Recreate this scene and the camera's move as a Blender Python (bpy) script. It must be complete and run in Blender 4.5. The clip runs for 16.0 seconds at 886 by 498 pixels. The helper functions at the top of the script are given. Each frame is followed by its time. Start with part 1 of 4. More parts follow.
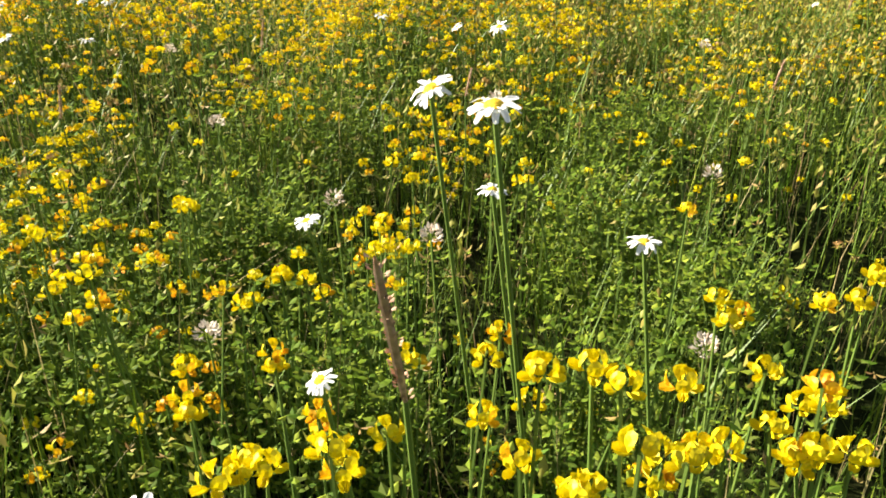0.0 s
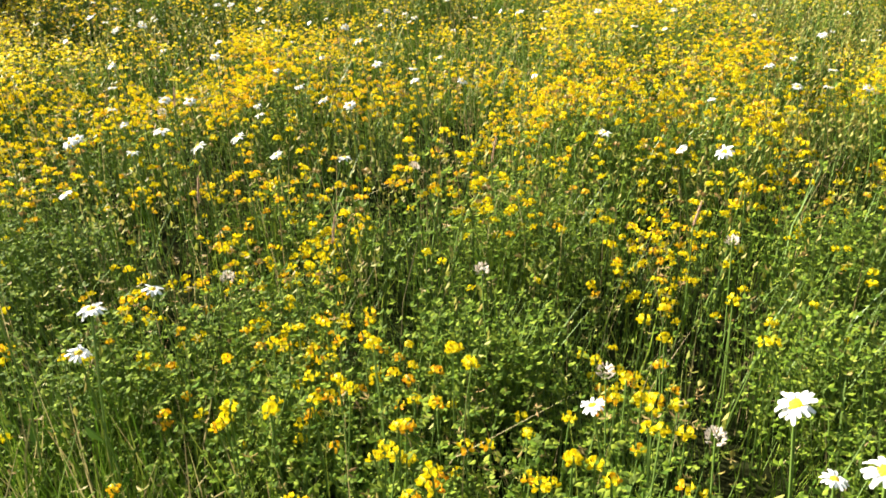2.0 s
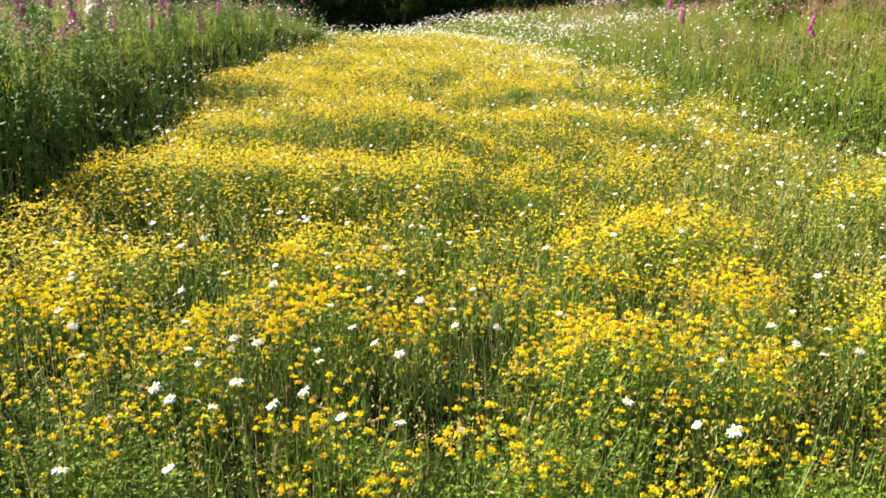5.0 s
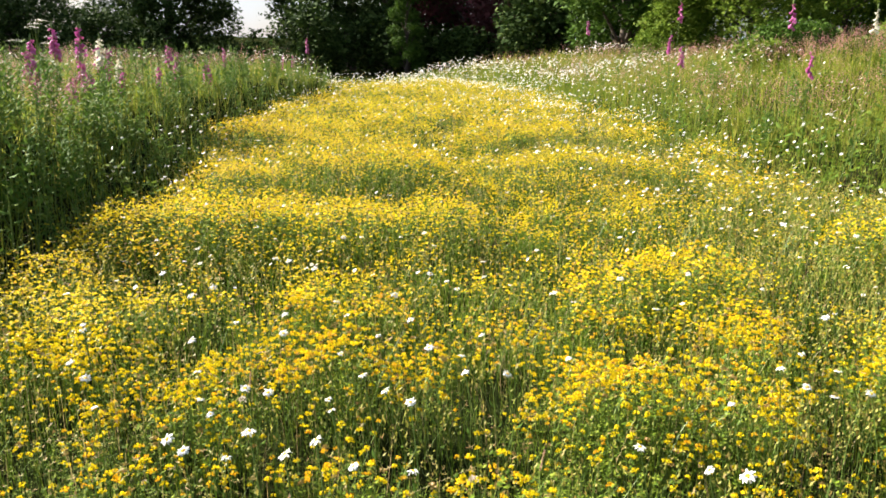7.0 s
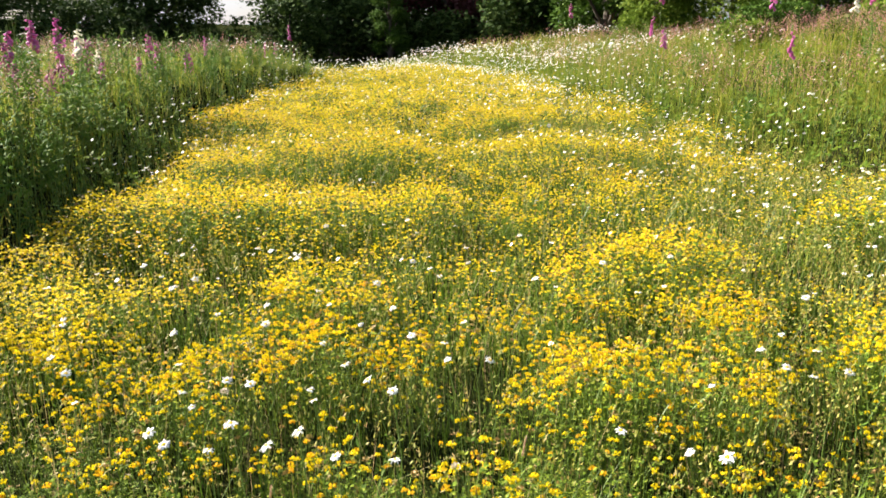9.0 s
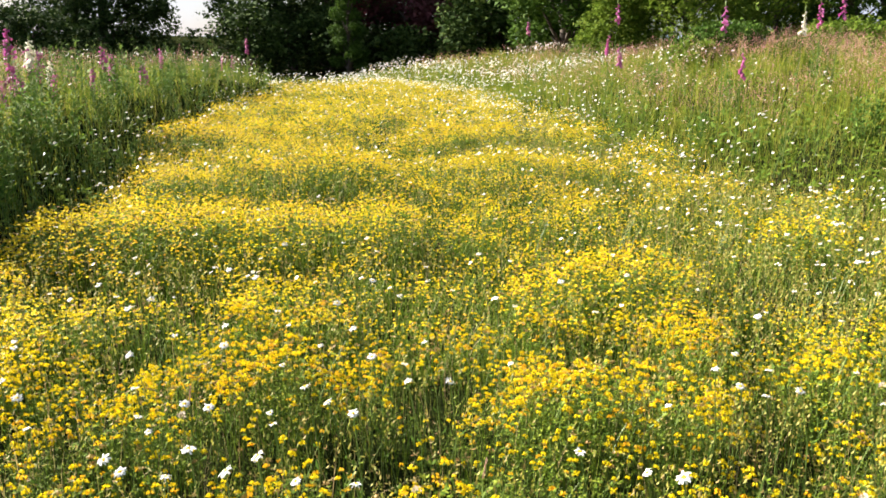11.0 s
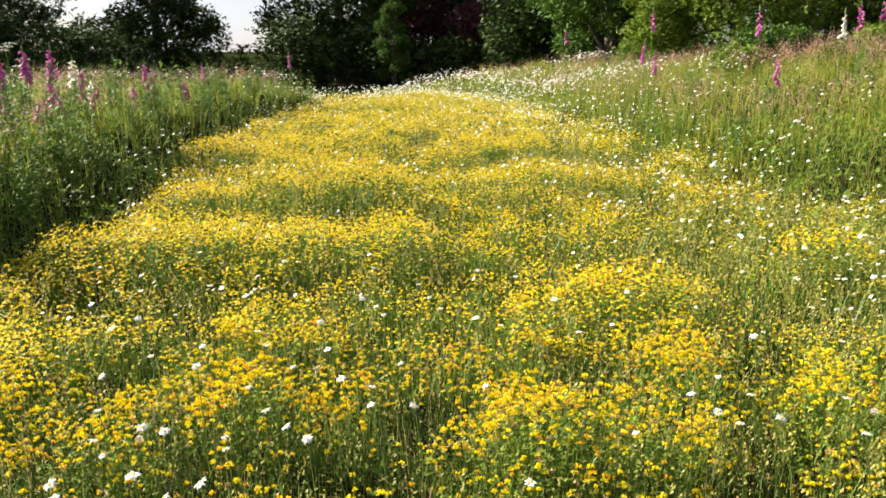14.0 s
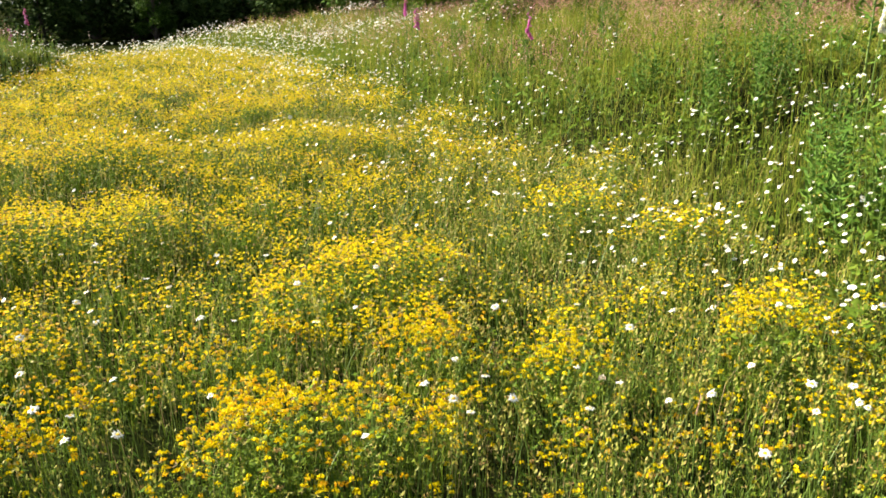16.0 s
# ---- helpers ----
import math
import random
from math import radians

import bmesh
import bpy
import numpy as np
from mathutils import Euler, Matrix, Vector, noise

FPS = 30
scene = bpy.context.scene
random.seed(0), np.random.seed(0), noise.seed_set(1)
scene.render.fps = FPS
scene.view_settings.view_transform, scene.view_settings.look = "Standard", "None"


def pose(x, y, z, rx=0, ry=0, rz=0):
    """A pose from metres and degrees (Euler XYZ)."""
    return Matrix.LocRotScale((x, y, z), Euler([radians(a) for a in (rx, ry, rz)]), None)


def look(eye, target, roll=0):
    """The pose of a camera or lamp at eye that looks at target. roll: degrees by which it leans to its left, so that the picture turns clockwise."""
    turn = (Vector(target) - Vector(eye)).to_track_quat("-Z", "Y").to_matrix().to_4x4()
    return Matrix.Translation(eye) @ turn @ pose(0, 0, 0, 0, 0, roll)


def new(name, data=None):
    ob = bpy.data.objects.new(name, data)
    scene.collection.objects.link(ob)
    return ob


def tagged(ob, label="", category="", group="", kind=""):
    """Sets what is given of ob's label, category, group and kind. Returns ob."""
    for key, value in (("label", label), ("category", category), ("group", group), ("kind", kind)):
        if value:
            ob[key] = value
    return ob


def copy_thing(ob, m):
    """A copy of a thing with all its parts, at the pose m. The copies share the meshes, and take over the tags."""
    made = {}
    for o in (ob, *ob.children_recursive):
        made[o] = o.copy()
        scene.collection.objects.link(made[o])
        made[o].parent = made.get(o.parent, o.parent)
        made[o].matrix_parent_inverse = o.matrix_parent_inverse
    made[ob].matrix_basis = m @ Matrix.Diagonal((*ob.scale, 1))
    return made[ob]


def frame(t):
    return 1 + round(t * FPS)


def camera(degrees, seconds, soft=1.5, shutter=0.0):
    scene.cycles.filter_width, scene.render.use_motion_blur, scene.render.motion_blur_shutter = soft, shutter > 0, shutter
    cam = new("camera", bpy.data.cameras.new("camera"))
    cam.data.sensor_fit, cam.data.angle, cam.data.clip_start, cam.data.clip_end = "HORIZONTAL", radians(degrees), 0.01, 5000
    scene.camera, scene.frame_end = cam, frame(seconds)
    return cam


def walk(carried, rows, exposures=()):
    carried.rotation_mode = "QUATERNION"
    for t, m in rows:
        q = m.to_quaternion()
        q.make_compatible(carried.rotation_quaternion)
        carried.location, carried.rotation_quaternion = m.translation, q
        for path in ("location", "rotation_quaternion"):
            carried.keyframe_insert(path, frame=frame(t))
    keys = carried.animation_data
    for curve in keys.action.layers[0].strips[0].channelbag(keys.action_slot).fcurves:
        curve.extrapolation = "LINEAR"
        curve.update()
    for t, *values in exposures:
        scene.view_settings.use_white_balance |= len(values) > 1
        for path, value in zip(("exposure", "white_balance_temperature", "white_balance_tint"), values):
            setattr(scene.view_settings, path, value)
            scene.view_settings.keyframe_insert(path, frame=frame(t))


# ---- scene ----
cam = camera(56.7, 16.0, soft=1.7, shutter=0.1)
PATH = [
    (0, (0.761, 1.097, 0.639), (0.873, 2.882, -0.256), 0.6),
    (0.5, (0.736, 1.09, 0.655), (0.705, 2.888, -0.221), 0.1),
    (1, (0.688, 1.092, 0.692), (0.513, 2.877, -0.193), -0.1),
    (1.5, (0.642, 1.097, 0.746), (0.455, 2.872, -0.156), -0.3),
    (2, (0.619, 1.09, 0.825), (0.396, 2.881, -0.038), -0.9),
    (2.5, (0.601, 1.075, 0.92), (0.395, 2.878, 0.08), -1.2),
    (3, (0.584, 1.048, 0.988), (0.38, 2.863, 0.173), -0.5),
    (3.5, (0.573, 1.045, 1.036), (0.354, 2.859, 0.222), 0.1),
    (4, (0.561, 1.021, 1.094), (0.362, 2.864, 0.341), 0.5),
    (4.5, (0.544, 1.0, 1.131), (0.345, 2.865, 0.437), 1.5),
    (5, (0.542, 0.977, 1.156), (0.301, 2.877, 0.581), 1.3),
    (5.2, (0.537, 0.97, 1.165), (0.303, 2.882, 0.627), 1.3),
    (7.3, (0.533, 0.957, 1.174), (0.275, 2.883, 0.702), 0.4),
    (7.5, (0.534, 0.962, 1.181), (0.276, 2.884, 0.691), 0.5),
    (8, (0.555, 0.974, 1.176), (0.313, 2.89, 0.657), -0.6),
    (8.5, (0.535, 0.96, 1.182), (0.317, 2.876, 0.653), 0.2),
    (9, (0.552, 0.964, 1.176), (0.326, 2.886, 0.669), -0.4),
    (9.2, (0.548, 0.961, 1.183), (0.348, 2.887, 0.681), -0.2),
    (11.3, (0.546, 0.959, 1.197), (0.421, 2.9, 0.732), 0.4),
    (11.5, (0.547, 0.963, 1.195), (0.411, 2.905, 0.736), 0.5),
    (12, (0.548, 0.966, 1.193), (0.375, 2.906, 0.739), 0.2),
    (12.5, (0.562, 0.963, 1.185), (0.383, 2.903, 0.731), -0.6),
    (13, (0.546, 0.963, 1.187), (0.355, 2.902, 0.738), -1.0),
    (13.5, (0.629, 1.005, 1.171), (0.482, 2.947, 0.715), -1.4),
    (14, (0.765, 1.034, 1.21), (0.515, 2.967, 0.761), -0.8),
    (14.5, (0.895, 1.089, 1.236), (0.918, 3.027, 0.743), 0.2),
    (15, (0.88, 1.137, 1.258), (1.305, 3.056, 0.886), 0.3),
    (15.5, (0.875, 1.208, 1.255), (1.202, 3.135, 0.829), 0.3),
    (15.7, (0.936, 1.23, 1.256), (1.215, 3.149, 0.765), -0.1),
    (16, (0.949, 1.235, 1.252), (1.198, 3.136, 0.684), -1.3),
]
walk(cam, [(t, look(eye, target, roll)) for t, eye, target, roll in PATH], exposures=[(0.0, 1.82, 6650, 10), (1.0, 1.88, 6500, 9), (2.5, 2.17, 6450, 9), (4.0, 2.18, 6450, 11), (5.0, 2.16, 6350, 13), (12.5, 2.20, 6400, 16), (15.0, 2.02, 6450, 12), (16.0, 1.96, 6650, 9)])

# ---- world and sun ----
SUN_EL, SUN_AZ = radians(29), radians(-65)      # azimuth from +y, to the left
sun_way = Vector((math.sin(SUN_AZ) * math.cos(SUN_EL), math.cos(SUN_AZ) * math.cos(SUN_EL), math.sin(SUN_EL)))
world = bpy.data.worlds.new("world")
scene.world = world
world.use_nodes = True
wn = world.node_tree.nodes
sky = wn.new("ShaderNodeTexSky")
sky.sky_type, sky.sun_disc = "NISHITA", False
sky.sun_elevation, sky.sun_rotation = SUN_EL, SUN_AZ
cloud, puff, veil = wn.new("ShaderNodeTexNoise"), wn.new("ShaderNodeMapRange"), wn.new("ShaderNodeMixRGB")
cloud.inputs["Scale"].default_value, cloud.inputs["Detail"].default_value = 3.5, 6
puff.inputs[1].default_value, puff.inputs[2].default_value, puff.inputs[4].default_value = 0.40, 0.60, 0.6
veil.inputs[2].default_value = (8.2, 9.2, 10.8, 1)
world.node_tree.links.new(wn.new("ShaderNodeTexCoord").outputs["Generated"], cloud.inputs["Vector"])
world.node_tree.links.new(cloud.outputs[0], puff.inputs[0])
world.node_tree.links.new(puff.outputs[0], veil.inputs[0])
world.node_tree.links.new(sky.outputs[0], veil.inputs[1])
world.node_tree.links.new(veil.outputs[0], wn["Background"].inputs[0])
wn["Background"].inputs[1].default_value = 0.026
sun = new("sun", bpy.data.lights.new("sun", "SUN"))
sun.data.energy, sun.data.angle, sun.data.color = 5.0, radians(0.53), (1.0, 0.93, 0.80)
sun.matrix_world = look(sun_way * 60, (0, 0, 0))

# ---- materials ----
def material(name, colours, rough=0.6, glow=0.0, spread="island", spec=0.3, grain=0.0, grain_size=40.0, bump=0.0):
    """Colours vary from piece to piece over a ramp; glow: share of light let through; grain: fine mottling."""
    m = bpy.data.materials.new(name)
    m.use_nodes = True
    nt = m.node_tree
    nt.nodes.clear()
    out, bsdf = nt.nodes.new("ShaderNodeOutputMaterial"), nt.nodes.new("ShaderNodeBsdfPrincipled")
    ramp = nt.nodes.new("ShaderNodeValToRGB")
    while len(ramp.color_ramp.elements) < len(colours):
        ramp.color_ramp.elements.new(0.5)
    for n, c in enumerate(colours):
        ramp.color_ramp.elements[n].position = n / max(1, len(colours) - 1)
        ramp.color_ramp.elements[n].color = (*c, 1)
    if spread == "island":
        src = nt.nodes.new("ShaderNodeNewGeometry").outputs["Random Per Island"]
    elif spread == "object":
        src = nt.nodes.new("ShaderNodeObjectInfo").outputs["Random"]
    else:
        tex = nt.nodes.new("ShaderNodeTexNoise")
        tex.inputs["Scale"].default_value, tex.inputs["Detail"].default_value = spread, 6
        co = nt.nodes.new("ShaderNodeTexCoord")
        nt.links.new(co.outputs["Object"], tex.inputs["Vector"])
        stretch = nt.nodes.new("ShaderNodeMapRange")
        stretch.inputs[1].default_value, stretch.inputs[2].default_value = 0.3, 0.7
        nt.links.new(tex.outputs[0], stretch.inputs[0])
        src = stretch.outputs[0]
    nt.links.new(src, ramp.inputs[0])
    colour = ramp.outputs[0]
    if grain:
        tex = nt.nodes.new("ShaderNodeTexNoise")
        tex.inputs["Scale"].default_value, tex.inputs["Detail"].default_value = grain_size, 4
        co = nt.nodes.new("ShaderNodeTexCoord")
        nt.links.new(co.outputs["Object"], tex.inputs["Vector"])
        val = nt.nodes.new("ShaderNodeMapRange")
        val.inputs[1].default_value, val.inputs[2].default_value = 0.25, 0.75
        val.inputs[3].default_value, val.inputs[4].default_value = 1 - grain, 1 + grain
        nt.links.new(tex.outputs[0], val.inputs[0])
        hsv = nt.nodes.new("ShaderNodeHueSaturation")
        nt.links.new(colour, hsv.inputs["Color"])
        nt.links.new(val.outputs[0], hsv.inputs["Value"])
        colour = hsv.outputs[0]
        if bump:
            bp = nt.nodes.new("ShaderNodeBump")
            bp.inputs["Strength"].default_value, bp.inputs["Distance"].default_value = bump, 0.02
            nt.links.new(tex.outputs[0], bp.inputs["Height"])
            nt.links.new(bp.outputs[0], bsdf.inputs["Normal"])
    nt.links.new(colour, bsdf.inputs["Base Color"])
    bsdf.inputs["Roughness"].default_value = rough
    bsdf.inputs["Specular IOR Level"].default_value = spec
    if glow:
        thin, mix = nt.nodes.new("ShaderNodeBsdfTranslucent"), nt.nodes.new("ShaderNodeMixShader")
        mix.inputs[0].default_value = glow
        nt.links.new(colour, thin.inputs[0])
        nt.links.new(bsdf.outputs[0], mix.inputs[1])
        nt.links.new(thin.outputs[0], mix.inputs[2])
        nt.links.new(mix.outputs[0], out.inputs[0])
    else:
        nt.links.new(bsdf.outputs[0], out.inputs[0])
    return m


# Soil blackened so its colour carries the deep shade between and under plants.
M_SOIL = material("shade_dark_soil_and_moss", [(0.009, 0.013, 0.004), (0.016, 0.021, 0.006), (0.022, 0.020, 0.009)], 1.0, spec=0.0, spread=1.3, grain=0.5, grain_size=25, bump=0.6)
M_GRASS = material("meadow_grass", [(0.045, 0.100, 0.008), (0.090, 0.17, 0.014), (0.175, 0.252, 0.026), (0.275, 0.318, 0.048)], 0.6, 0.22, spec=0.04)
M_STRAW = material("dry_grass", [(0.30, 0.26, 0.09), (0.42, 0.34, 0.15), (0.32, 0.22, 0.10)], 0.6, 0.3)
M_RATTLE = material("rattle_seed", [(0.22, 0.24, 0.035), (0.34, 0.32, 0.055), (0.30, 0.22, 0.06)], 0.6, 0.3)
M_LEAF = material("trefoil_leaf", [(0.110, 0.138, 0.026), (0.060, 0.114, 0.012), (0.150, 0.224, 0.020), (0.270, 0.322, 0.038)], 0.6, 0.28, spec=0.05)
M_BANK = material("bank_grass", [(0.10, 0.155, 0.014), (0.18, 0.225, 0.022), (0.25, 0.28, 0.034), (0.35, 0.31, 0.07)], 0.55, 0.45, spec=0.06)
M_HERB = material("herb_leaf", [(0.06, 0.125, 0.02), (0.095, 0.175, 0.026), (0.15, 0.21, 0.034)], 0.65, 0.26, spec=0.04)
M_YELLOW = material("trefoil_petal", [(0.70, 0.54, 0.006), (0.74, 0.61, 0.010), (0.72, 0.58, 0.008), (0.70, 0.52, 0.006)], 0.55, 0.25, spec=0.06)
M_ORANGE = material("old_trefoil_petal", [(0.75, 0.45, 0.008), (0.78, 0.51, 0.008), (0.72, 0.37, 0.010)], 0.5, 0.3)
M_SPENT = material("spent_trefoil", [(0.34, 0.25, 0.07), (0.26, 0.20, 0.06), (0.40, 0.22, 0.08)], 0.6, 0.2)
M_YELLOW_ONE = material("single_trefoil_petal", [(0.70, 0.55, 0.005), (0.76, 0.63, 0.007), (0.72, 0.59, 0.006)], 0.5, 0.25, spread="object", grain=0.12, grain_size=400)
M_ORANGE_ONE = material("single_old_trefoil_petal", [(0.76, 0.43, 0.01), (0.80, 0.50, 0.01), (0.72, 0.35, 0.012)], 0.5, 0.3, spread="object", grain=0.15, grain_size=400)
M_WHITE = material("daisy_petal", [(0.80, 0.80, 0.77), (0.84, 0.84, 0.82)], 0.55, 0.25)
M_WHITE_ONE = material("single_daisy_petal", [(0.80, 0.80, 0.77), (0.84, 0.84, 0.82)], 0.55, 0.25, spread="object", grain=0.06, grain_size=300)
M_DISC = material("daisy_disc", [(0.80, 0.50, 0.01), (0.82, 0.58, 0.02)], 0.7, spread=90.0, grain=0.25, grain_size=900, bump=0.4)
M_STEM = material("green_stem", [(0.09, 0.15, 0.025), (0.13, 0.19, 0.035)], 0.5, spread=30.0)
M_PINK = material("foxglove_bell", [(0.42, 0.08, 0.28), (0.52, 0.14, 0.36), (0.44, 0.10, 0.24)], 0.45, 0.35, spread="object", grain=0.15, grain_size=200)
M_PALE = material("white_foxglove_bell", [(0.76, 0.74, 0.60), (0.80, 0.78, 0.64)], 0.5, 0.3, grain=0.08, grain_size=200)
M_SORREL = material("sorrel_seed", [(0.42, 0.15, 0.17), (0.50, 0.23, 0.22), (0.47, 0.29, 0.19)], 0.7, 0.25)
M_FADED = material("faded_clover", [(0.55, 0.46, 0.38), (0.66, 0.60, 0.50), (0.50, 0.36, 0.26)], 0.7, 0.2)
M_BROWN = material("seed_head", [(0.32, 0.18, 0.11), (0.54, 0.36, 0.24)], 0.8, spread=160.0, grain=0.35, grain_size=300)
# The lightest tree stop paints scattered sunlit leaves into the dark crowns.
M_TREE = material("tree_leaf", [(0.016, 0.034, 0.008), (0.028, 0.055, 0.012), (0.046, 0.080, 0.018), (0.09, 0.13, 0.03)], 0.8, 0.10, spec=0.05)
M_HEDGE = material("hedge_leaf", [(0.035, 0.075, 0.010), (0.055, 0.11, 0.015), (0.09, 0.155, 0.022)], 0.65, 0.2, spec=0.06)
M_SHRUB = material("shrub_leaf", [(0.07, 0.125, 0.013), (0.115, 0.18, 0.020), (0.175, 0.23, 0.030)], 0.6, 0.33, spec=0.06)
M_COPPER = material("copper_beech_leaf", [(0.085, 0.026, 0.032), (0.14, 0.045, 0.050), (0.085, 0.036, 0.032)], 0.75, 0.25, spec=0.1)
M_BUSH = material("bush_leaf", [(0.045, 0.105, 0.014), (0.075, 0.155, 0.020), (0.13, 0.21, 0.028)], 0.6, 0.2, spec=0.08)
M_BARK = material("bark", [(0.05, 0.04, 0.03), (0.10, 0.08, 0.06)], 0.9, spread=6.0, grain=0.4, grain_size=30, bump=0.6)


# ---- tools for building ----
rng = np.random.default_rng(7)


def fbm(x, y, size, seed=0, octaves=3):
    """Smooth value noise from 0 to 1 with features about size metres across."""
    total, weight, amp = 0.0, 0.0, 1.0
    for k in range(octaves):
        u, v = np.asarray(x) / size * 2**k + 17.3 * seed, np.asarray(y) / size * 2**k - 9.1 * seed
        iu, iv = np.floor(u).astype(np.int64), np.floor(v).astype(np.int64)
        fu, fv = u - iu, v - iv
        fu, fv = fu * fu * (3 - 2 * fu), fv * fv * (3 - 2 * fv)

        def corner(a, b):
            h = (a * 374761393 + b * 668265263 + (seed + 31 * k) * 1442695041) & 0xFFFFFFFF
            h = ((h ^ (h >> 13)) * 1274126177) & 0xFFFFFFFF
            return ((h ^ (h >> 16)) & 0xFFFF) / 65535.0

        total = total + amp * ((corner(iu, iv) * (1 - fu) + corner(iu + 1, iv) * fu) * (1 - fv) + (corner(iu, iv + 1) * (1 - fu) + corner(iu + 1, iv + 1) * fu) * fv)
        weight, amp = weight + amp, amp / 2
    return total / weight


def ease(a, b, v):
    s = np.clip((np.asarray(v, float) - a) / (b - a), 0, 1)
    return s * s * (3 - 2 * s)


def left_foot(y):
    return np.interp(y, [-5, 4.5, 5.5, 10.6, 15.6, 20.0, 22.0, 40], [-2.3, -1.9, -2.1, -3.35, -4.05, -4.2, -9.0, -16])


def right_foot(y):
    return np.interp(y, [-5, 3.7, 4.7, 6.7, 7.4, 8.7, 13, 22, 30, 40], [3.4, 3.1, 3.2, 3.3, 2.8, 2.1, 1.3, -0.6, -4.5, -9])


def terrain(x, y):
    x, y = np.asarray(x, float), np.asarray(y, float)
    left, right = left_foot(y) - x, x - right_foot(y)
    z = 0.03 * ease(7, 22, y)
    z = z + 0.47 * ease(-0.05, 0.85, left) + (0.70 + 0.13 * ease(9, 13, y)) * ease(-0.2, 3.2 + 3.0 * ease(15, 26, y), right) + 0.30 * (fbm(x, y, 2.4, 5, 2) - 0.5) * ease(0.5, 2.5, right)
    z = z + 0.36 * (fbm(x, y, 1.5, 8, 2) - 0.5) * ease(0.25, 1.0, left) + 0.05 * (fbm(x, y, 1.1, 3) - 0.5) + 0.10 * (fbm(x, y, 6, 4) - 0.5) * ease(6, 15, np.hypot(x, y))
    far = np.hypot(x, y - 10)
    return z * (1 - ease(40, 90, far)) + 9 * ease(150, 600, far)


# mounds and hollows of the flower carpet: x, y, half width, half depth
MOUNDS = [
    (0.87, 3.02, 0.28, 0.29), (1.20, 3.60, 0.18, 0.15), (1.13, 4.50, 0.35, 0.28), (0.70, 4.20, 0.15, 0.13), (-1.30, 5.20, 0.62, 0.58), (-0.27, 5.38, 0.55, 0.40),
    (-0.97, 7.60, 0.68, 0.80), (-1.75, 6.60, 0.34, 0.45), (-1.10, 12.5, 1.1, 1.3), (0.67, 7.95, 0.52, 0.70), (-0.10, 3.20, 0.13, 0.12), (-0.40, 2.90, 0.13, 0.13),
    (1.57, 3.32, 0.15, 0.10), (2.20, 5.28, 0.30, 0.22), (2.33, 3.52, 0.20, 0.12), (2.49, 4.72, 0.24, 0.16),
    (1.03, 2.53, 0.10, 0.09), (0.42, 2.43, 0.16, 0.07), (-2.23, 20.0, 1.8, 3.2), (-0.40, 2.52, 0.14, 0.10), (0.13, 2.57, 0.13, 0.07),
]
HOLLOWS = [
    (0.36, 3.35, 0.13, 0.26), (0.87, 3.72, 0.17, 0.24), (-0.70, 3.62, 0.15, 0.18), (0.20, 5.62, 0.11, 0.26), (-1.50, 6.10, 0.18, 0.28), (-0.60, 6.62, 0.28, 0.24),
    (1.42, 3.84, 0.12, 0.18), (0.26, 2.93, 0.18, 0.18), (-0.80, 10.9, 0.50, 0.40), (0.73, 6.35, 0.16, 0.35), (1.24, 2.58, 0.12, 0.13), (-0.80, 4.20, 0.26, 0.16),
    (1.36, 3.16, 0.13, 0.12), (2.64, 4.36, 0.24, 0.14), (1.98, 4.60, 0.28, 0.26), (0.95, 2.73, 0.06, 0.08), (0.54, 2.12, 0.10, 0.12), (-0.15, 2.20, 0.05, 0.09),
    (0.92, 1.85, 0.11, 0.14), (1.20, 1.77, 0.08, 0.07), (0.57, 1.93, 0.06, 0.07), (1.45, 2.2, 0.18, 0.2), (-0.16, 2.55, 0.06, 0.10),
]


def clumps(x, y):
    """From 0 in the hollows to 1 on the yellow mounds."""
    grain = fbm(x * 0.75, y, 0.40, 11, 3)
    v = 0.30 + (0.20 + 0.32 * ease(6, 9, y)) * ease(0.40, 0.56, grain + 0.10 * (fbm(x, y, 2.2, 12, 2) - 0.5) + 0.05 * ease(6, 12, y)) + 0.20 * fbm(x, y, 0.16, 14, 2)
    for mx, my, rx, ry in MOUNDS:
        w = np.exp(-(((x - mx) / rx) ** 2 + ((y - my) / ry) ** 2) ** 2)
        v = v + (1.0 - v) * w * (0.80 + 0.18 * ease(0.34, 0.5, grain))
    for mx, my, rx, ry in HOLLOWS:
        w = np.exp(-(((x - mx) / rx) ** 2 + ((y - my) / ry) ** 2) ** 2)
        v = v * (1 - 0.93 * w)
    return np.clip(v, 0, 1)


def amber(x, y):
    """Share of flower heads past their best, orange and brown, patch by patch."""
    v = 0.04 + 0.16 * ease(0.45, 0.68, fbm(x, y, 0.55, 91, 2)) + 0.07 * ease(2.9, 2.3, y)
    for mx, my, rx, ry in MOUNDS[:2] + MOUNDS[6:8]:
        v = np.maximum(v, 0.30 * np.exp(-((x - mx) / rx) ** 2 - ((y - my) / ry) ** 2))
    return v


def far_edge(x, y):
    """How far a place lies beyond the carpet's far end, in metres along y."""
    return y - 22.3 - 0.8 * (x + 5.6)


def field(x, y):
    """1 inside the flower carpet, 0 on the banks and beyond."""
    wob = 0.5 * (fbm(x, y, 1.5, 21) - 0.5)
    return ease(-0.15, 0.25, x - left_foot(y) + wob) * ease(-0.3, 0.9, right_foot(y) - x + 2 * wob) * (1 - ease(24, 31, y)) * (1 - ease(-1.0, 0.3, far_edge(x, y)))


def canopy(x, y):
    """Height of the carpet's leaves over the ground."""
    v = clumps(x, y)
    return (0.095 + 0.11 * v + 0.115 * ease(0.40, 1.0, v)) * (0.66 + 0.68 * fbm(x, y, 0.20, 13, 3))


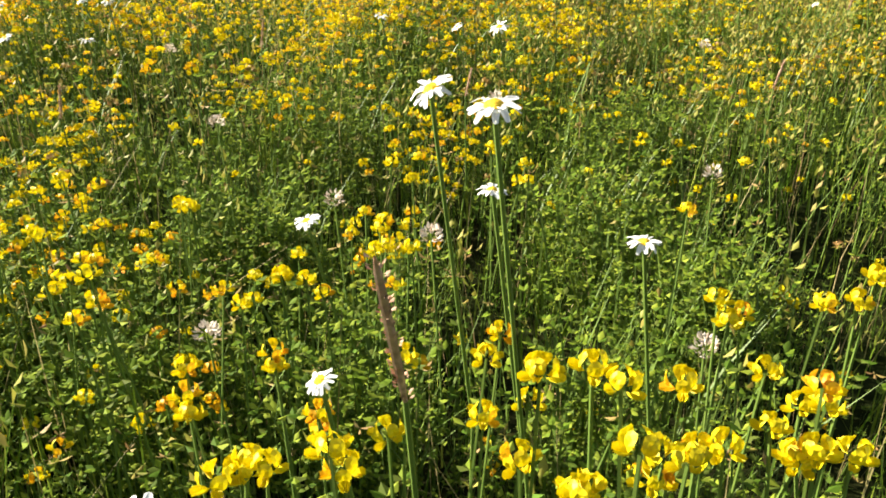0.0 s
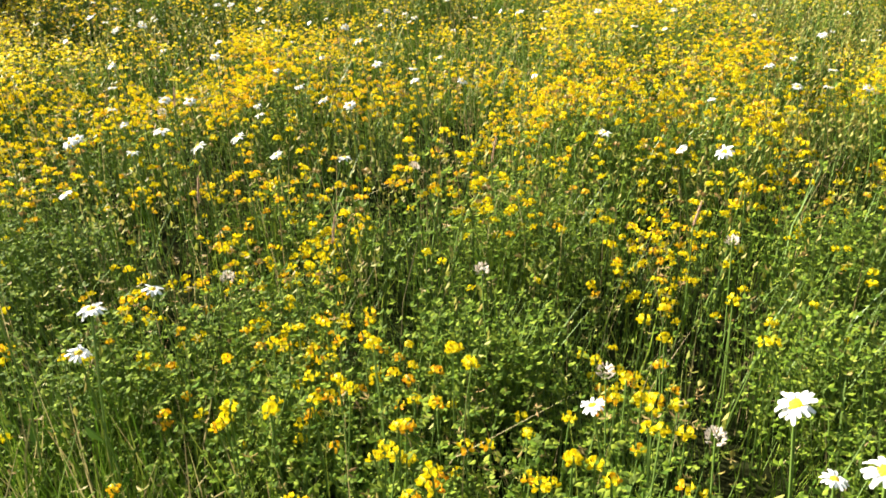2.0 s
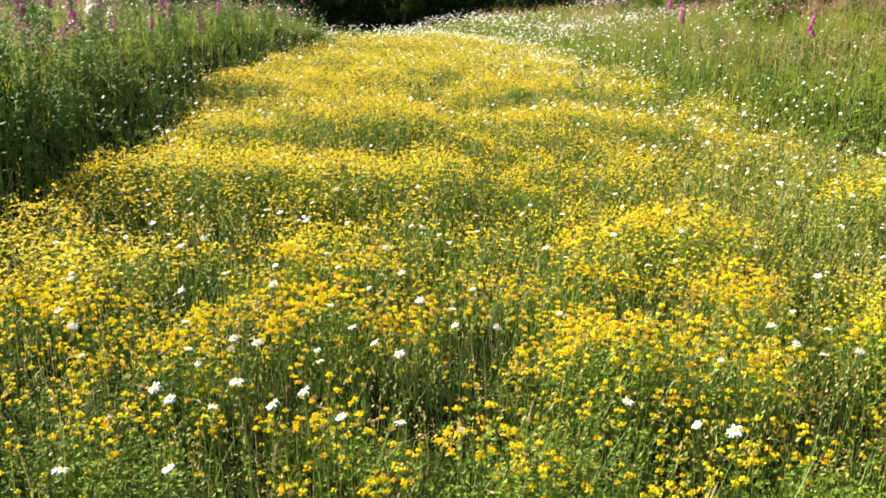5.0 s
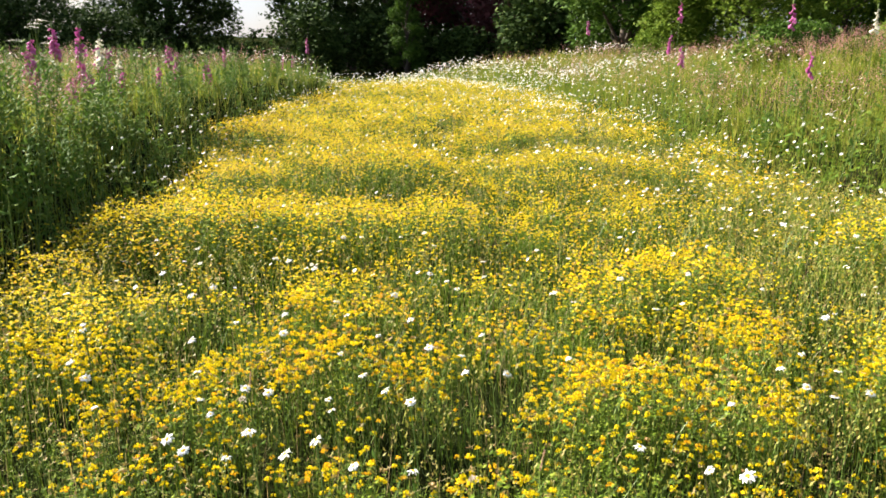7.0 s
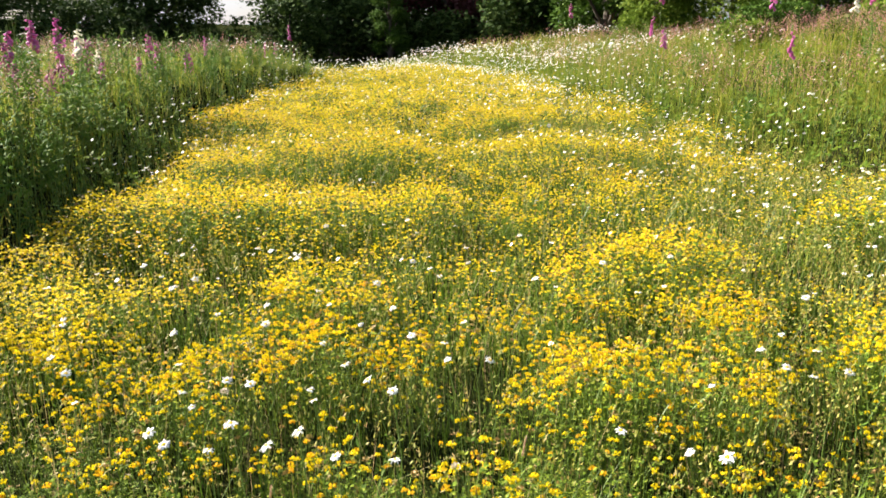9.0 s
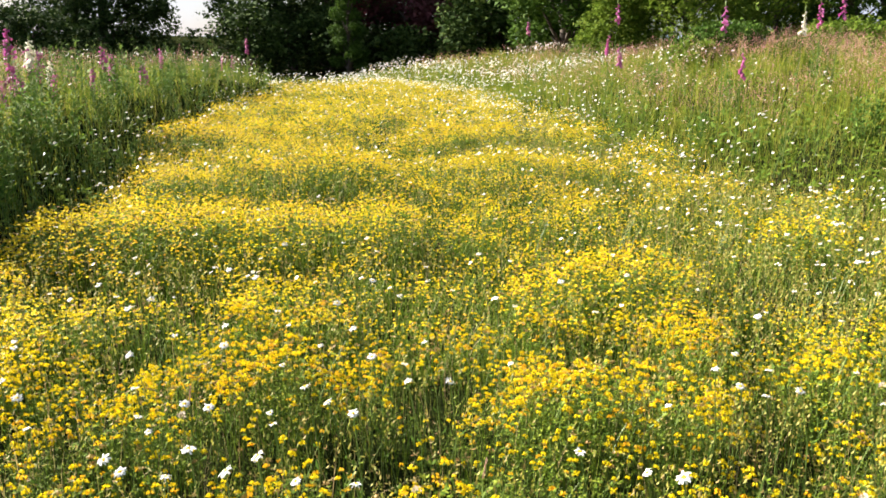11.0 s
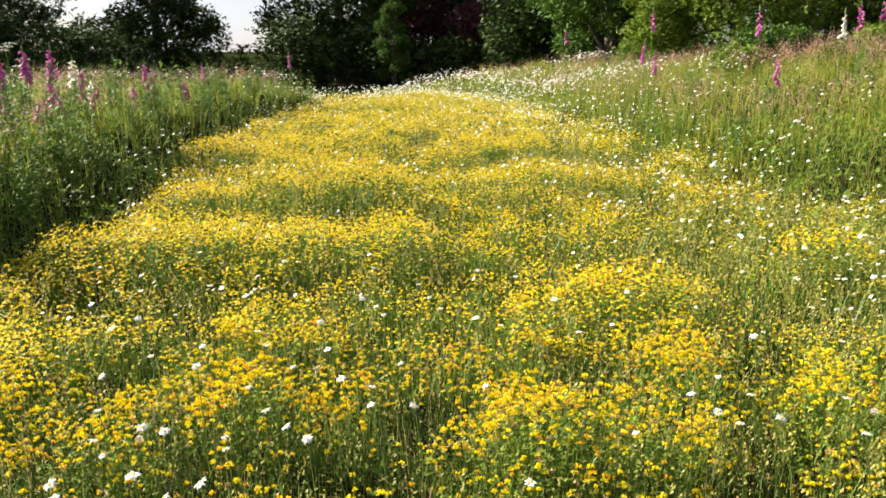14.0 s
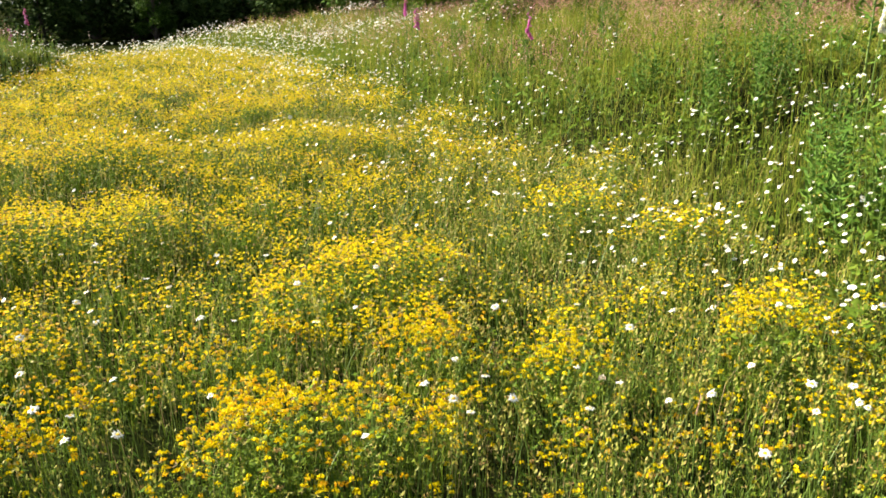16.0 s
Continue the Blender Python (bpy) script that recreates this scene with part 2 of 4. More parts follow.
def mesh_of(name, verts, loops, starts, totals, mats, index):
    me = bpy.data.meshes.new(name)
    me.vertices.add(len(verts))
    me.vertices.foreach_set("co", np.ascontiguousarray(verts, dtype=np.float32).ravel())
    me.loops.add(len(loops))
    me.loops.foreach_set("vertex_index", np.ascontiguousarray(loops, dtype=np.int32))
    me.polygons.add(len(starts))
    me.polygons.foreach_set("loop_start", np.ascontiguousarray(starts, dtype=np.int32))
    me.polygons.foreach_set("loop_total", np.ascontiguousarray(totals, dtype=np.int32))
    for m in mats:
        me.materials.append(m)
    me.polygons.foreach_set("material_index", np.ascontiguousarray(index, dtype=np.int32))
    me.update(calc_edges=True)
    return me


class Shape:
    """A small form: corners, faces and a material number for each face."""

    def __init__(self):
        self.v, self.f, self.m = [], [], []

    def add(self, verts, faces, mat=0):
        n = len(self.v)
        self.v += [tuple(p) for p in verts]
        self.f += [tuple(i + n for i in f) for f in faces]
        self.m += [mat] * len(faces)
        return self

    def merge(self, other, m=None, mat=None):
        m = m or Matrix.Identity(4)
        n = len(self.v)
        self.v += [tuple(m @ Vector(p)) for p in other.v]
        self.f += [tuple(i + n for i in f) for f in other.f]
        self.m += [k if mat is None else mat for k in other.m]
        return self

    def mesh(self, name, mats, smooth=False):
        me = bpy.data.meshes.new(name)
        me.from_pydata(self.v, [], self.f)
        for m in mats:
            me.materials.append(m)
        me.polygons.foreach_set("material_index", self.m)
        if smooth:
            me.polygons.foreach_set("use_smooth", [True] * len(self.f))
        me.update()
        return me


def tube(points, radii, sides=4, mat=0, shape=None):
    """A tapered stem along points."""
    shape = shape or Shape()
    verts, faces = [], []
    for k, p in enumerate(points):
        a = Vector(points[max(k - 1, 0)])
        b = Vector(points[min(k + 1, len(points) - 1)])
        way = (b - a).normalized()
        side = way.cross(Vector((0.3, 1, 0.1))).normalized()
        up = way.cross(side)
        for s in range(sides):
            t = math.tau * s / sides
            verts.append(Vector(p) + radii[k] * (math.cos(t) * side + math.sin(t) * up))
    for k in range(len(points) - 1):
        for s in range(sides):
            t = (s + 1) % sides
            faces.append((k * sides + s, k * sides + t, (k + 1) * sides + t, (k + 1) * sides + s))
    return shape.add(verts, faces, mat)


def batch(name, shapes, pos, yaw, tilt, scale, mats, label, category, kind="stuff", parent=None):
    """Many small forms joined into one mesh. scale: a number or a row of three for each."""
    pos, yaw, tilt = np.asarray(pos, float), np.asarray(yaw, float), np.asarray(tilt, float)
    scale = np.asarray(scale, float)
    scale = np.repeat(scale[:, None], 3, 1) if scale.ndim == 1 else scale
    pick = np.arange(len(pos)) % len(shapes)
    V, L, T, I, base = [], [], [], [], 0
    for k, s in enumerate(shapes):
        w = np.flatnonzero(pick == k)
        if not len(w):
            continue
        v = np.array(s.v)[None] * scale[w][:, None]
        c, d = np.cos(tilt[w])[:, None], np.sin(tilt[w])[:, None]
        x, y, z = v[..., 0], v[..., 1] * c - v[..., 2] * d, v[..., 1] * d + v[..., 2] * c
        c, d = np.cos(yaw[w])[:, None], np.sin(yaw[w])[:, None]
        v = np.stack([x * c - y * d, x * d + y * c, z], -1) + pos[w][:, None]
        loops = np.array([i for f in s.f for i in f])
        V.append(v.reshape(-1, 3))
        L.append((loops[None] + base + len(s.v) * np.arange(len(w))[:, None]).ravel())
        T.append(np.tile([len(f) for f in s.f], len(w)))
        I.append(np.tile(s.m, len(w)))
        base += len(s.v) * len(w)
    V, L, T, I = np.concatenate(V), np.concatenate(L), np.concatenate(T), np.concatenate(I)
    ob = new(name, mesh_of(name, V, L, np.r_[0, np.cumsum(T)[:-1]], T, mats, I))
    if parent:
        ob.parent = parent
    if kind or label:
        tagged(ob, label, category, kind=kind)
    return ob


def part(name, data, parent, label="", m=None):
    ob = new(name, data)
    ob.parent = parent
    if m is not None:
        ob.matrix_basis = m
    return tagged(ob, label)


def thing(name, m, label, category, group="", kind=""):
    ob = new(name)
    ob.matrix_basis = m
    return tagged(ob, label, category, group, kind)


def discard(models):
    """Takes the models away once their copies stand."""
    for ob in models:
        for o in (*ob.children_recursive, ob):
            bpy.data.objects.remove(o)


# ---- small forms ----
def blade(bend, width=0.0035, mat=0):
    """A grass blade one unit high, creased, bending towards -y."""
    w = width
    pts = [(0, 0), (-bend * 0.25, 0.55), (-bend, 0.97)]
    return Shape().add([(-w, pts[0][0], 0), (w, pts[0][0], 0), (w * 0.8, pts[1][0], pts[1][1]), (-w * 0.8, pts[1][0], pts[1][1]), (0, pts[2][0], pts[2][1])],
                       [(0, 1, 2, 3), (3, 2, 4)], mat)


def leaflet(shape, at, yaw, lift, size, mat=0, wide=0.5):
    m = Matrix.Translation(at) @ Euler((0, 0, yaw)).to_matrix().to_4x4() @ Euler((lift, 0, 0)).to_matrix().to_4x4()
    w = size * wide
    v = [m @ Vector(p) for p in ((0, 0, 0), (w * 0.5, size * 0.55, -0.12 * size), (0, size, 0.02 * size), (-w * 0.5, size * 0.55, -0.12 * size))]
    return shape.add(v, [(0, 1, 2), (0, 2, 3)], mat)


def sprig(seed, knots=5, size=0.014, high=1.0, tall=0.22):
    """A leafy trefoil shoot, tall metres high."""
    r, s = random.Random(seed), Shape()
    lean, turn = r.uniform(0.1, 0.35), r.uniform(0, 6.28)
    top = []
    for k in range(4):
        f = k / 3
        top.append((lean * tall * f * f * math.cos(turn) , lean * tall * f * f * math.sin(turn), tall * f))
    w = Vector((-math.sin(turn), math.cos(turn), 0)) * 0.0011
    s.add([Vector(top[0]) - w, Vector(top[0]) + w, Vector(top[2]) + w, Vector(top[2]) - w, top[3]], [(0, 1, 2, 3), (3, 2, 4)], 1)
    for k in range(knots):
        f = 0.35 + 0.65 * (k + r.random() * 0.6) / knots
        at = Vector((lean * tall * f * f * math.cos(turn), lean * tall * f * f * math.sin(turn), tall * f))
        a = turn + k * 2.4 + r.uniform(-0.4, 0.4)
        tip = at + Vector((math.cos(a), math.sin(a), 0.5)) * size * 0.7
        for d in (-1.15, 0, 1.15):
            leaflet(s, tip, a - 1.57 + d + r.uniform(-0.2, 0.2), r.uniform(-0.2, 0.8), size * r.uniform(0.8, 1.25), 0, 0.6)
    return s


def pea_flower(mat=0):
    """One trefoil flower about 15 mm long, facing +y: standard, two wings, keel."""
    s = Shape()
    s.add([(0, 0, 0), (-0.0042, 0.0055, 0.004), (0.0042, 0.0055, 0.004), (-0.0062, 0.0065, 0.010), (0.0062, 0.0065, 0.010), (0, 0.0045, 0.0135), (0, 0.0075, 0.0085)],
          [(0, 2, 6, 1), (1, 6, 3), (2, 4, 6), (3, 6, 5), (6, 4, 5)], mat)
    for d in (-1, 1):
        s.add([(0, 0.001, 0), (d * 0.0045, 0.007, 0.003), (d * 0.003, 0.0135, 0.0035), (d * 0.0008, 0.012, -0.002)], [(0, 1, 2, 3)], mat)
    s.add([(0, 0.001, -0.001), (0.0014, 0.008, -0.0025), (0, 0.014, 0.002), (-0.0014, 0.008, -0.0025)], [(0, 1, 2), (0, 2, 3)], mat)
    return s


def umbel_poses(seed, count):
    r, out = random.Random(seed), []
    for k in range(count):
        a = math.tau * k / count + r.uniform(-0.3, 0.3)
        out.append(Matrix.Translation((-0.004 * math.sin(a), 0.004 * math.cos(a), 0)) @ Euler((r.uniform(-0.15, 0.45), 0, a)).to_matrix().to_4x4())
    return out


def head_near(seed, count=5, mats=(0, 0, 0)):
    r, s, f = random.Random(seed), Shape(), pea_flower()
    for m in umbel_poses(seed, count):
        s.merge(f, m, r.choice(mats))
    return s


def head_mid(seed, mat=0):
    """A flower head of a few bent petals."""
    r, s = random.Random(seed), Shape()
    for k in range(4):
        a = k * 1.571 + r.uniform(-0.3, 0.3)
        c, d, h = math.cos(a), math.sin(a), r.uniform(0.003, 0.011)
        s.add([(0, 0, 0), (0.012 * c - 0.006 * d, 0.012 * d + 0.006 * c, h), (0.017 * c, 0.017 * d, h * 0.4), (0.012 * c + 0.006 * d, 0.012 * d - 0.006 * c, h + 0.003)], [(0, 1, 2, 3)], mat)
    s.add([(-0.007, -0.003, 0.004), (0.007, -0.003, 0.005), (0.006, 0.004, 0.014), (-0.006, 0.004, 0.013)], [(0, 1, 2, 3)], mat)
    return s


def head_far(seed, mat=0):
    r, s = random.Random(seed), Shape()
    for k in range(3):
        a = k * 2.09 + r.uniform(-0.5, 0.5)
        c, d, h = math.cos(a), math.sin(a), r.uniform(0.004, 0.014)
        s.add([(-0.004 * c, -0.004 * d, 0), (0.016 * c - 0.009 * d, 0.016 * d + 0.009 * c, h), (0.016 * c + 0.009 * d, 0.016 * d - 0.009 * c, h)], [(0, 1, 2)], mat)
    return s


def petal(long=0.017, wide=0.0055, droop=0.1):
    return Shape().add([(-wide * 0.22, 0.004, 0), (wide * 0.22, 0.004, 0), (wide * 0.5, long * 0.6, 0.0012), (-wide * 0.5, long * 0.6, 0.0012), (0, long * 0.62, 0.0002),
                        (wide * 0.3, long, -droop * long), (-wide * 0.3, long, -droop * long), (0, long * 1.04, -droop * long * 1.1)],
                       [(0, 1, 2, 4), (0, 4, 3), (4, 2, 5, 7), (3, 4, 7, 6)], 0)


def disc(radius=0.0072, mat=0, rings=2, sides=9):
    s, v, f = Shape(), [(0, 0, 0.0038)], []
    for k in range(1, rings + 1):
        for j in range(sides):
            a = math.tau * j / sides
            v.append((radius * k / rings * math.cos(a), radius * k / rings * math.sin(a), 0.0038 * (1 - (k / rings) ** 2) - 0.0005))
    f += [(0, 1 + j, 1 + (j + 1) % sides) for j in range(sides)]
    for k in range(1, rings):
        f += [(1 + (k - 1) * sides + j, 1 + k * sides + j, 1 + k * sides + (j + 1) % sides, 1 + (k - 1) * sides + (j + 1) % sides) for j in range(sides)]
    return s.add(v, f, mat)


def ring_of_petals(seed, count=16, gaps=0.0):
    r, s = random.Random(seed), Shape()
    for k in range(count):
        if r.random() < gaps:
            continue
        m = Euler((r.uniform(-0.25, 0.25), r.uniform(-0.25, 0.25), math.tau * k / count + r.uniform(-0.07, 0.07))).to_matrix().to_4x4()
        s.merge(petal(0.0165 + r.uniform(-0.002, 0.0025), 0.0056 + r.uniform(-0.0008, 0.001), r.uniform(-0.05, 0.3)), m)
    return s


def daisy_small(seed, petals=9, stem=True):
    """A whole daisy for the distance: 0 petals, 1 disc, 2 stem."""
    r, s = random.Random(seed), Shape()
    for k in range(petals):
        a = math.tau * k / petals + r.uniform(-0.1, 0.1)
        w, c, d, h = 0.0075 * 9 / petals, math.cos(a), math.sin(a), r.uniform(-0.003, 0.004)
        s.add([(0.004 * c, 0.004 * d, 0), (0.017 * c - w * d, 0.017 * d + w * c, h), (0.021 * c, 0.021 * d, h - 0.001), (0.017 * c + w * d, 0.017 * d - w * c, h)], [(0, 1, 2, 3)], 0)
    s.merge(disc(0.0068, 1, 1, 6))
    return s


def seed_grass(seed, mat=0, heads=14, tall=0.6, grain=0.016, loose=0.03):
    """A flowering grass stem with a loose panicle."""
    r, s = random.Random(seed), Shape()
    bend = r.uniform(0.02, 0.12)
    s.add([(-0.0015, 0, 0), (0.0015, 0, 0), (0.0012, -bend * 0.3, tall * 0.5), (-0.0012, -bend * 0.3, tall * 0.5), (0, -bend, tall)], [(0, 1, 2, 3), (3, 2, 4)], 1)
    for k in range(heads):
        f = 0.68 + 0.32 * k / heads
        a, w = r.uniform(0, 6.28), loose * (1.1 - (f - 0.68) / 0.34) + 0.003
        at = Vector((math.cos(a) * w, -bend * f * f + math.sin(a) * w, tall * f + w * 0.5))
        leaflet(s, at, r.uniform(0, 6.28), r.uniform(0.5, 1.4), grain, mat, 0.5)
    return s


# ---- the ground ----
def ground_sheet():
    near_x, near_y = np.arange(-9, 10, 0.16), np.arange(-2, 34, 0.2)
    out = np.array([0.6, 1.5, 3, 5, 8, 13, 20, 30, 45, 70, 110, 170, 260, 400, 700, 1200, 2500])
    xs = np.r_[near_x[0] - out[::-1], near_x, near_x[-1] + out]
    ys = np.r_[near_y[0] - out[::-1], near_y, near_y[-1] + out]
    X, Y = np.meshgrid(xs, ys)
    verts = np.stack([X, Y, terrain(X, Y)], -1).reshape(-1, 3)
    w, h = len(xs), len(ys)
    i = (np.arange(h - 1)[:, None] * w + np.arange(w - 1)[None]).ravel()
    loops = np.stack([i, i + 1, i + 1 + w, i + w], -1).ravel()
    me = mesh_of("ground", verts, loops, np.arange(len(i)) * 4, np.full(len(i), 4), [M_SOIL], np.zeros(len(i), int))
    me.polygons.foreach_set("use_smooth", [True] * len(i))
    tagged(new("ground", me), "mossy meadow soil, blackened for the shade under the plants", "ground", kind="structure")


ground_sheet()

HUB = np.array([0.6, 0.75])


def wedge(count, near, far, power, lo=-44, hi=52):
    """Random places in a fan from HUB; power 2 spreads them evenly over the area, 1 and less crowds them near."""
    a = np.radians(rng.uniform(lo, hi, count))
    u = rng.random(count)
    r = (near**power + u * (far**power - near**power)) ** (1 / power) if power else near * (far / near) ** u
    return HUB[0] + r * np.sin(a), HUB[1] + r * np.cos(a), r


def keep(mask, *arrays):
    return [a[mask] for a in arrays]


def turns(n):
    return rng.uniform(0, math.tau, n)


# ---- grass and leaves of the carpet ----
def carpet_grass():
    shapes = [blade(b, w) for b, w in ((0.06, 0.007), (0.2, 0.008), (0.4, 0.009), (0.12, 0.006))]
    for name, count, near, far, power, wide in (("near_grass", 11000, 0.2, 3.2, 1.6, 0.85), ("meadow_grass", 70000, 3.0, 9.5, 1.0, 1.25), ("far_grass", 60000, 9.0, 31, 0.8, 2.0)):
        x, y, r = wedge(count, near, far, power)
        f = field(x, y)
        x, y, r = keep(rng.random(count) < f * (0.55 + 0.45 * ease(0.05, 0.5, clumps(x, y))), x, y, r)
        n = len(x)
        tall = (0.35 + 0.65 * rng.random(n)) * (canopy(x, y) + 0.04 - 0.05 * ease(0.6, 0.95, clumps(x, y)))
        tall = np.where(rng.random(n) < 0.05, tall * 1.45, tall)
        scale = np.stack([0.20 * wide * (0.6 + 0.6 * rng.random(n)), tall, tall], -1)
        batch(name, shapes, np.stack([x, y, terrain(x, y) - 0.01], -1), turns(n), rng.normal(0, 0.24, n), scale, [M_GRASS], "green meadow grass blades growing among the flowers", "grass")
    # a patch of pale grass close by, where few flowers grow
    x, y = np.concatenate([np.stack([rng.normal(mx, w, n), rng.normal(my, w, n)]) for mx, my, w, n in ((0.27, 1.64, 0.07, 420), (0.09, 1.78, 0.10, 520))], 1)
    n = len(x)
    tall = rng.uniform(0.14, 0.27, n)
    for name, mat, w, label in (("pale_grass", M_GRASS, rng.random(n) < 0.9, "light green grass patch beside the flowers"), ("pale_straw", M_STRAW, rng.random(n) < 0.14, "straw-coloured grass in a light patch")):
        batch(name, shapes, np.stack([x, y, terrain(x, y) - 0.01], -1)[w], turns(w.sum()), rng.normal(0, 0.35, w.sum()), np.stack([0.2 + 0 * tall, tall, tall], -1)[w], [mat], label, "grass")
    x, y, r = wedge(22000, 0.3, 26, 0.95)
    x, y, r = keep(rng.random(len(x)) < field(x, y) * (0.40 + 0.60 * ease(1.5, 3.5, r)), x, y, r)
    n = len(x)
    tall = (0.75 + 0.6 * rng.random(n)) * (canopy(x, y) + 0.06)
    wide = 0.08 * (1 + r / 6)
    batch("dry_stalks", shapes, np.stack([x, y, terrain(x, y)], -1), turns(n), rng.normal(0, 0.25, n), np.stack([wide, tall, tall], -1), [M_STRAW], "pale dry grass stalks among green blades", "dry grass")
    # seed-bearing rattle stalks, thick where the carpet meets the far bank
    stalks = [seed_grass(60 + k, 0, 8, 0.31, 0.015, 0.009) for k in range(5)]
    x, y, r = wedge(52000, 0.7, 20, 0.9, -44, 52)
    right = right_foot(y) - x
    share = field(x, y) * np.clip(0.22 + 0.75 * ease(2.8, 1.0, right), 0, 1) * (0.95 - 0.6 * clumps(x, y)) * (0.10 + 0.90 * ease(1.8, 3.2, y)) * (1 - 0.6 * ease(0.80, 1.05, x) * ease(2.9, 2.5, y))
    x, y, r = keep(rng.random(len(x)) < share, x, y, r)
    n = len(x)
    wide = 0.75 * (1 + r / 12)
    batch("rattle_stalks", stalks, np.stack([x, y, terrain(x, y)], -1), turns(n), rng.normal(0, 0.15, n), np.stack([wide, wide, rng.uniform(0.7, 1.1, n)], -1), [M_RATTLE, M_STEM], "yellowish seeding rattle stalks in the meadow", "seed stalks")


# dense leafy tufts close by: x, y, half width, number of shoots
TUFTS = [(0.55, 2.12, 0.10, 260), (1.20, 2.52, 0.11, 260), (1.05, 2.15, 0.10, 220), (0.50, 1.78, 0.07, 140), (0.72, 1.72, 0.06, 120), (0.95, 1.70, 0.07, 140), (1.12, 1.92, 0.08, 150), (0.20, 2.15, 0.10, 180), (0.60, 2.62, 0.12, 200), (0.30, 1.95, 0.08, 150), (0.00, 2.02, 0.10, 150), (-0.30, 2.35, 0.14, 180)]


def carpet_leaves():
    near = [sprig(k, 6, 0.0090) for k in range(8)]
    x, y = np.concatenate([np.stack([mx + w * rng.normal(0, 0.6, n), my + w * rng.normal(0, 0.6, n)]) for mx, my, w, n in TUFTS], 1)
    n = len(x)
    batch("leafy_tufts", near, np.stack([x, y, terrain(x, y) - 0.005], -1), turns(n), rng.normal(0, 0.22, n), rng.uniform(0.75, 1.2, n), [M_LEAF, M_STEM], "dense leafy green tufts in the carpet", "foliage")
    mid = [sprig(20 + k, 4, 0.018) for k in range(5)]
    far = [sprig(40 + k, 3, 0.04) for k in range(4)]
    for name, shapes, count, a, b, power in (("near_leaves", near, 17000, 0.2, 3.2, 1.8), ("meadow_leaves", mid, 33000, 3.0, 9.5, 1.0), ("far_leaves", far, 17000, 9.0, 30, 0.9)):
        x, y, r = wedge(count, a, b, power)
        x, y, r = keep(rng.random(count) < field(x, y) * (0.28 + 0.72 * ease(0.04, 0.40, clumps(x, y))) * ease(0.25, 0.75, fbm(x, y, 0.10, 61, 2)) * 1.5, x, y, r)
        n = len(x)
        s = canopy(x, y) / 0.22 * rng.uniform(0.65, 1.12, n)
        batch(name, shapes, np.stack([x, y, terrain(x, y) - 0.005], -1), turns(n), rng.normal(0, 0.2, n), s, [M_LEAF, M_STEM], "leafy green trefoil shoots of the carpet", "foliage")


def yellow_share(x, y):
    dry = (1 - 0.8 * ease(2.4, 0.9, right_foot(y) - x) * ease(4.2, 5.5, y) * ease(0.85, 0.5, clumps(x, y))) * (0.10 + 0.90 * ease(1.7, 2.7, y)) * (1 - 0.45 * ease(1.2, 1.8, x) * ease(6.0, 4.5, y) * ease(0.9, 0.6, clumps(x, y))) * (1 - 0.8 * ease(0.84, 1.0, x) * ease(2.85, 2.6, y))
    share = (1.2 * ease(0.42, 0.86, clumps(x, y)) + (0.12 + 0.14 * ease(2.2, 3.2, y)) * ease(0.12, 0.36, clumps(x, y))) * dry + 0.40 * ease(5.5, 10, y) * dry
    return np.clip(share * field(x, y), 0, 1)


def heads_at(count, near, far, power, least=0.0):
    x, y, r = wedge(count, near, far, power)
    loose = 0.12 + 0.28 * ease(2.5, 4, y)
    knots = loose + (1.9 - 1.35 * loose) * ease(0.42, 0.62, fbm(x, y, 0.10 + 0.05 * (near < 3), 95, 2))
    knots += (1.0 - knots) * 0.65 * ease(0.70, 0.95, clumps(x, y))
    x, y, r = keep(rng.random(count) < np.maximum(yellow_share(x, y) * knots, least * field(x, y)), x, y, r)
    return x, y, r, canopy(x, y) * rng.uniform(0.80, 1.10, len(x)) + 0.015 + np.minimum(rng.normal(0.0, 0.02, len(x)), 0.05)


def trefoil(seed, tall, count, mats):
    """A trefoil flower stalk: stem, leaves and a ring of pea flowers, each a part."""
    r = random.Random(seed)
    root = thing("trefoil_flower", Matrix.Identity(4), "yellow bird's-foot trefoil flower head on a leafy stalk", "trefoil flower", "trefoil flowers")
    lean = r.uniform(0.0, 0.12) * tall
    top = Vector((lean, 0, tall))
    part("stem", tube([(0, 0, -0.01), (lean * 0.3, 0, tall * 0.5), top], [0.0014, 0.0011, 0.0009], 4).mesh("stem", [M_STEM]), root)
    leaves = Shape()
    for k in range(5):
        f = 0.35 + 0.13 * k
        a = k * 2.4 + r.uniform(-0.3, 0.3)
        for d in (-1.1, 0, 1.1):
            leaflet(leaves, Vector((lean * f * f + 0.008 * math.cos(a), 0.008 * math.sin(a), tall * f)), a - 1.57 + d, r.uniform(-0.1, 0.6), 0.0095, 0, 0.6)
    part("leaves", leaves.mesh("leaves", [M_LEAF]), root)
    for m in umbel_poses(seed, count):
        part("flower", PEA[r.choice(mats)], root, m=Matrix.Translation(top) @ Euler((r.uniform(-0.3, 0.3), r.uniform(-0.3, 0.3), 0)).to_matrix().to_4x4() @ Matrix.Scale(0.56, 4) @ m)
    return root


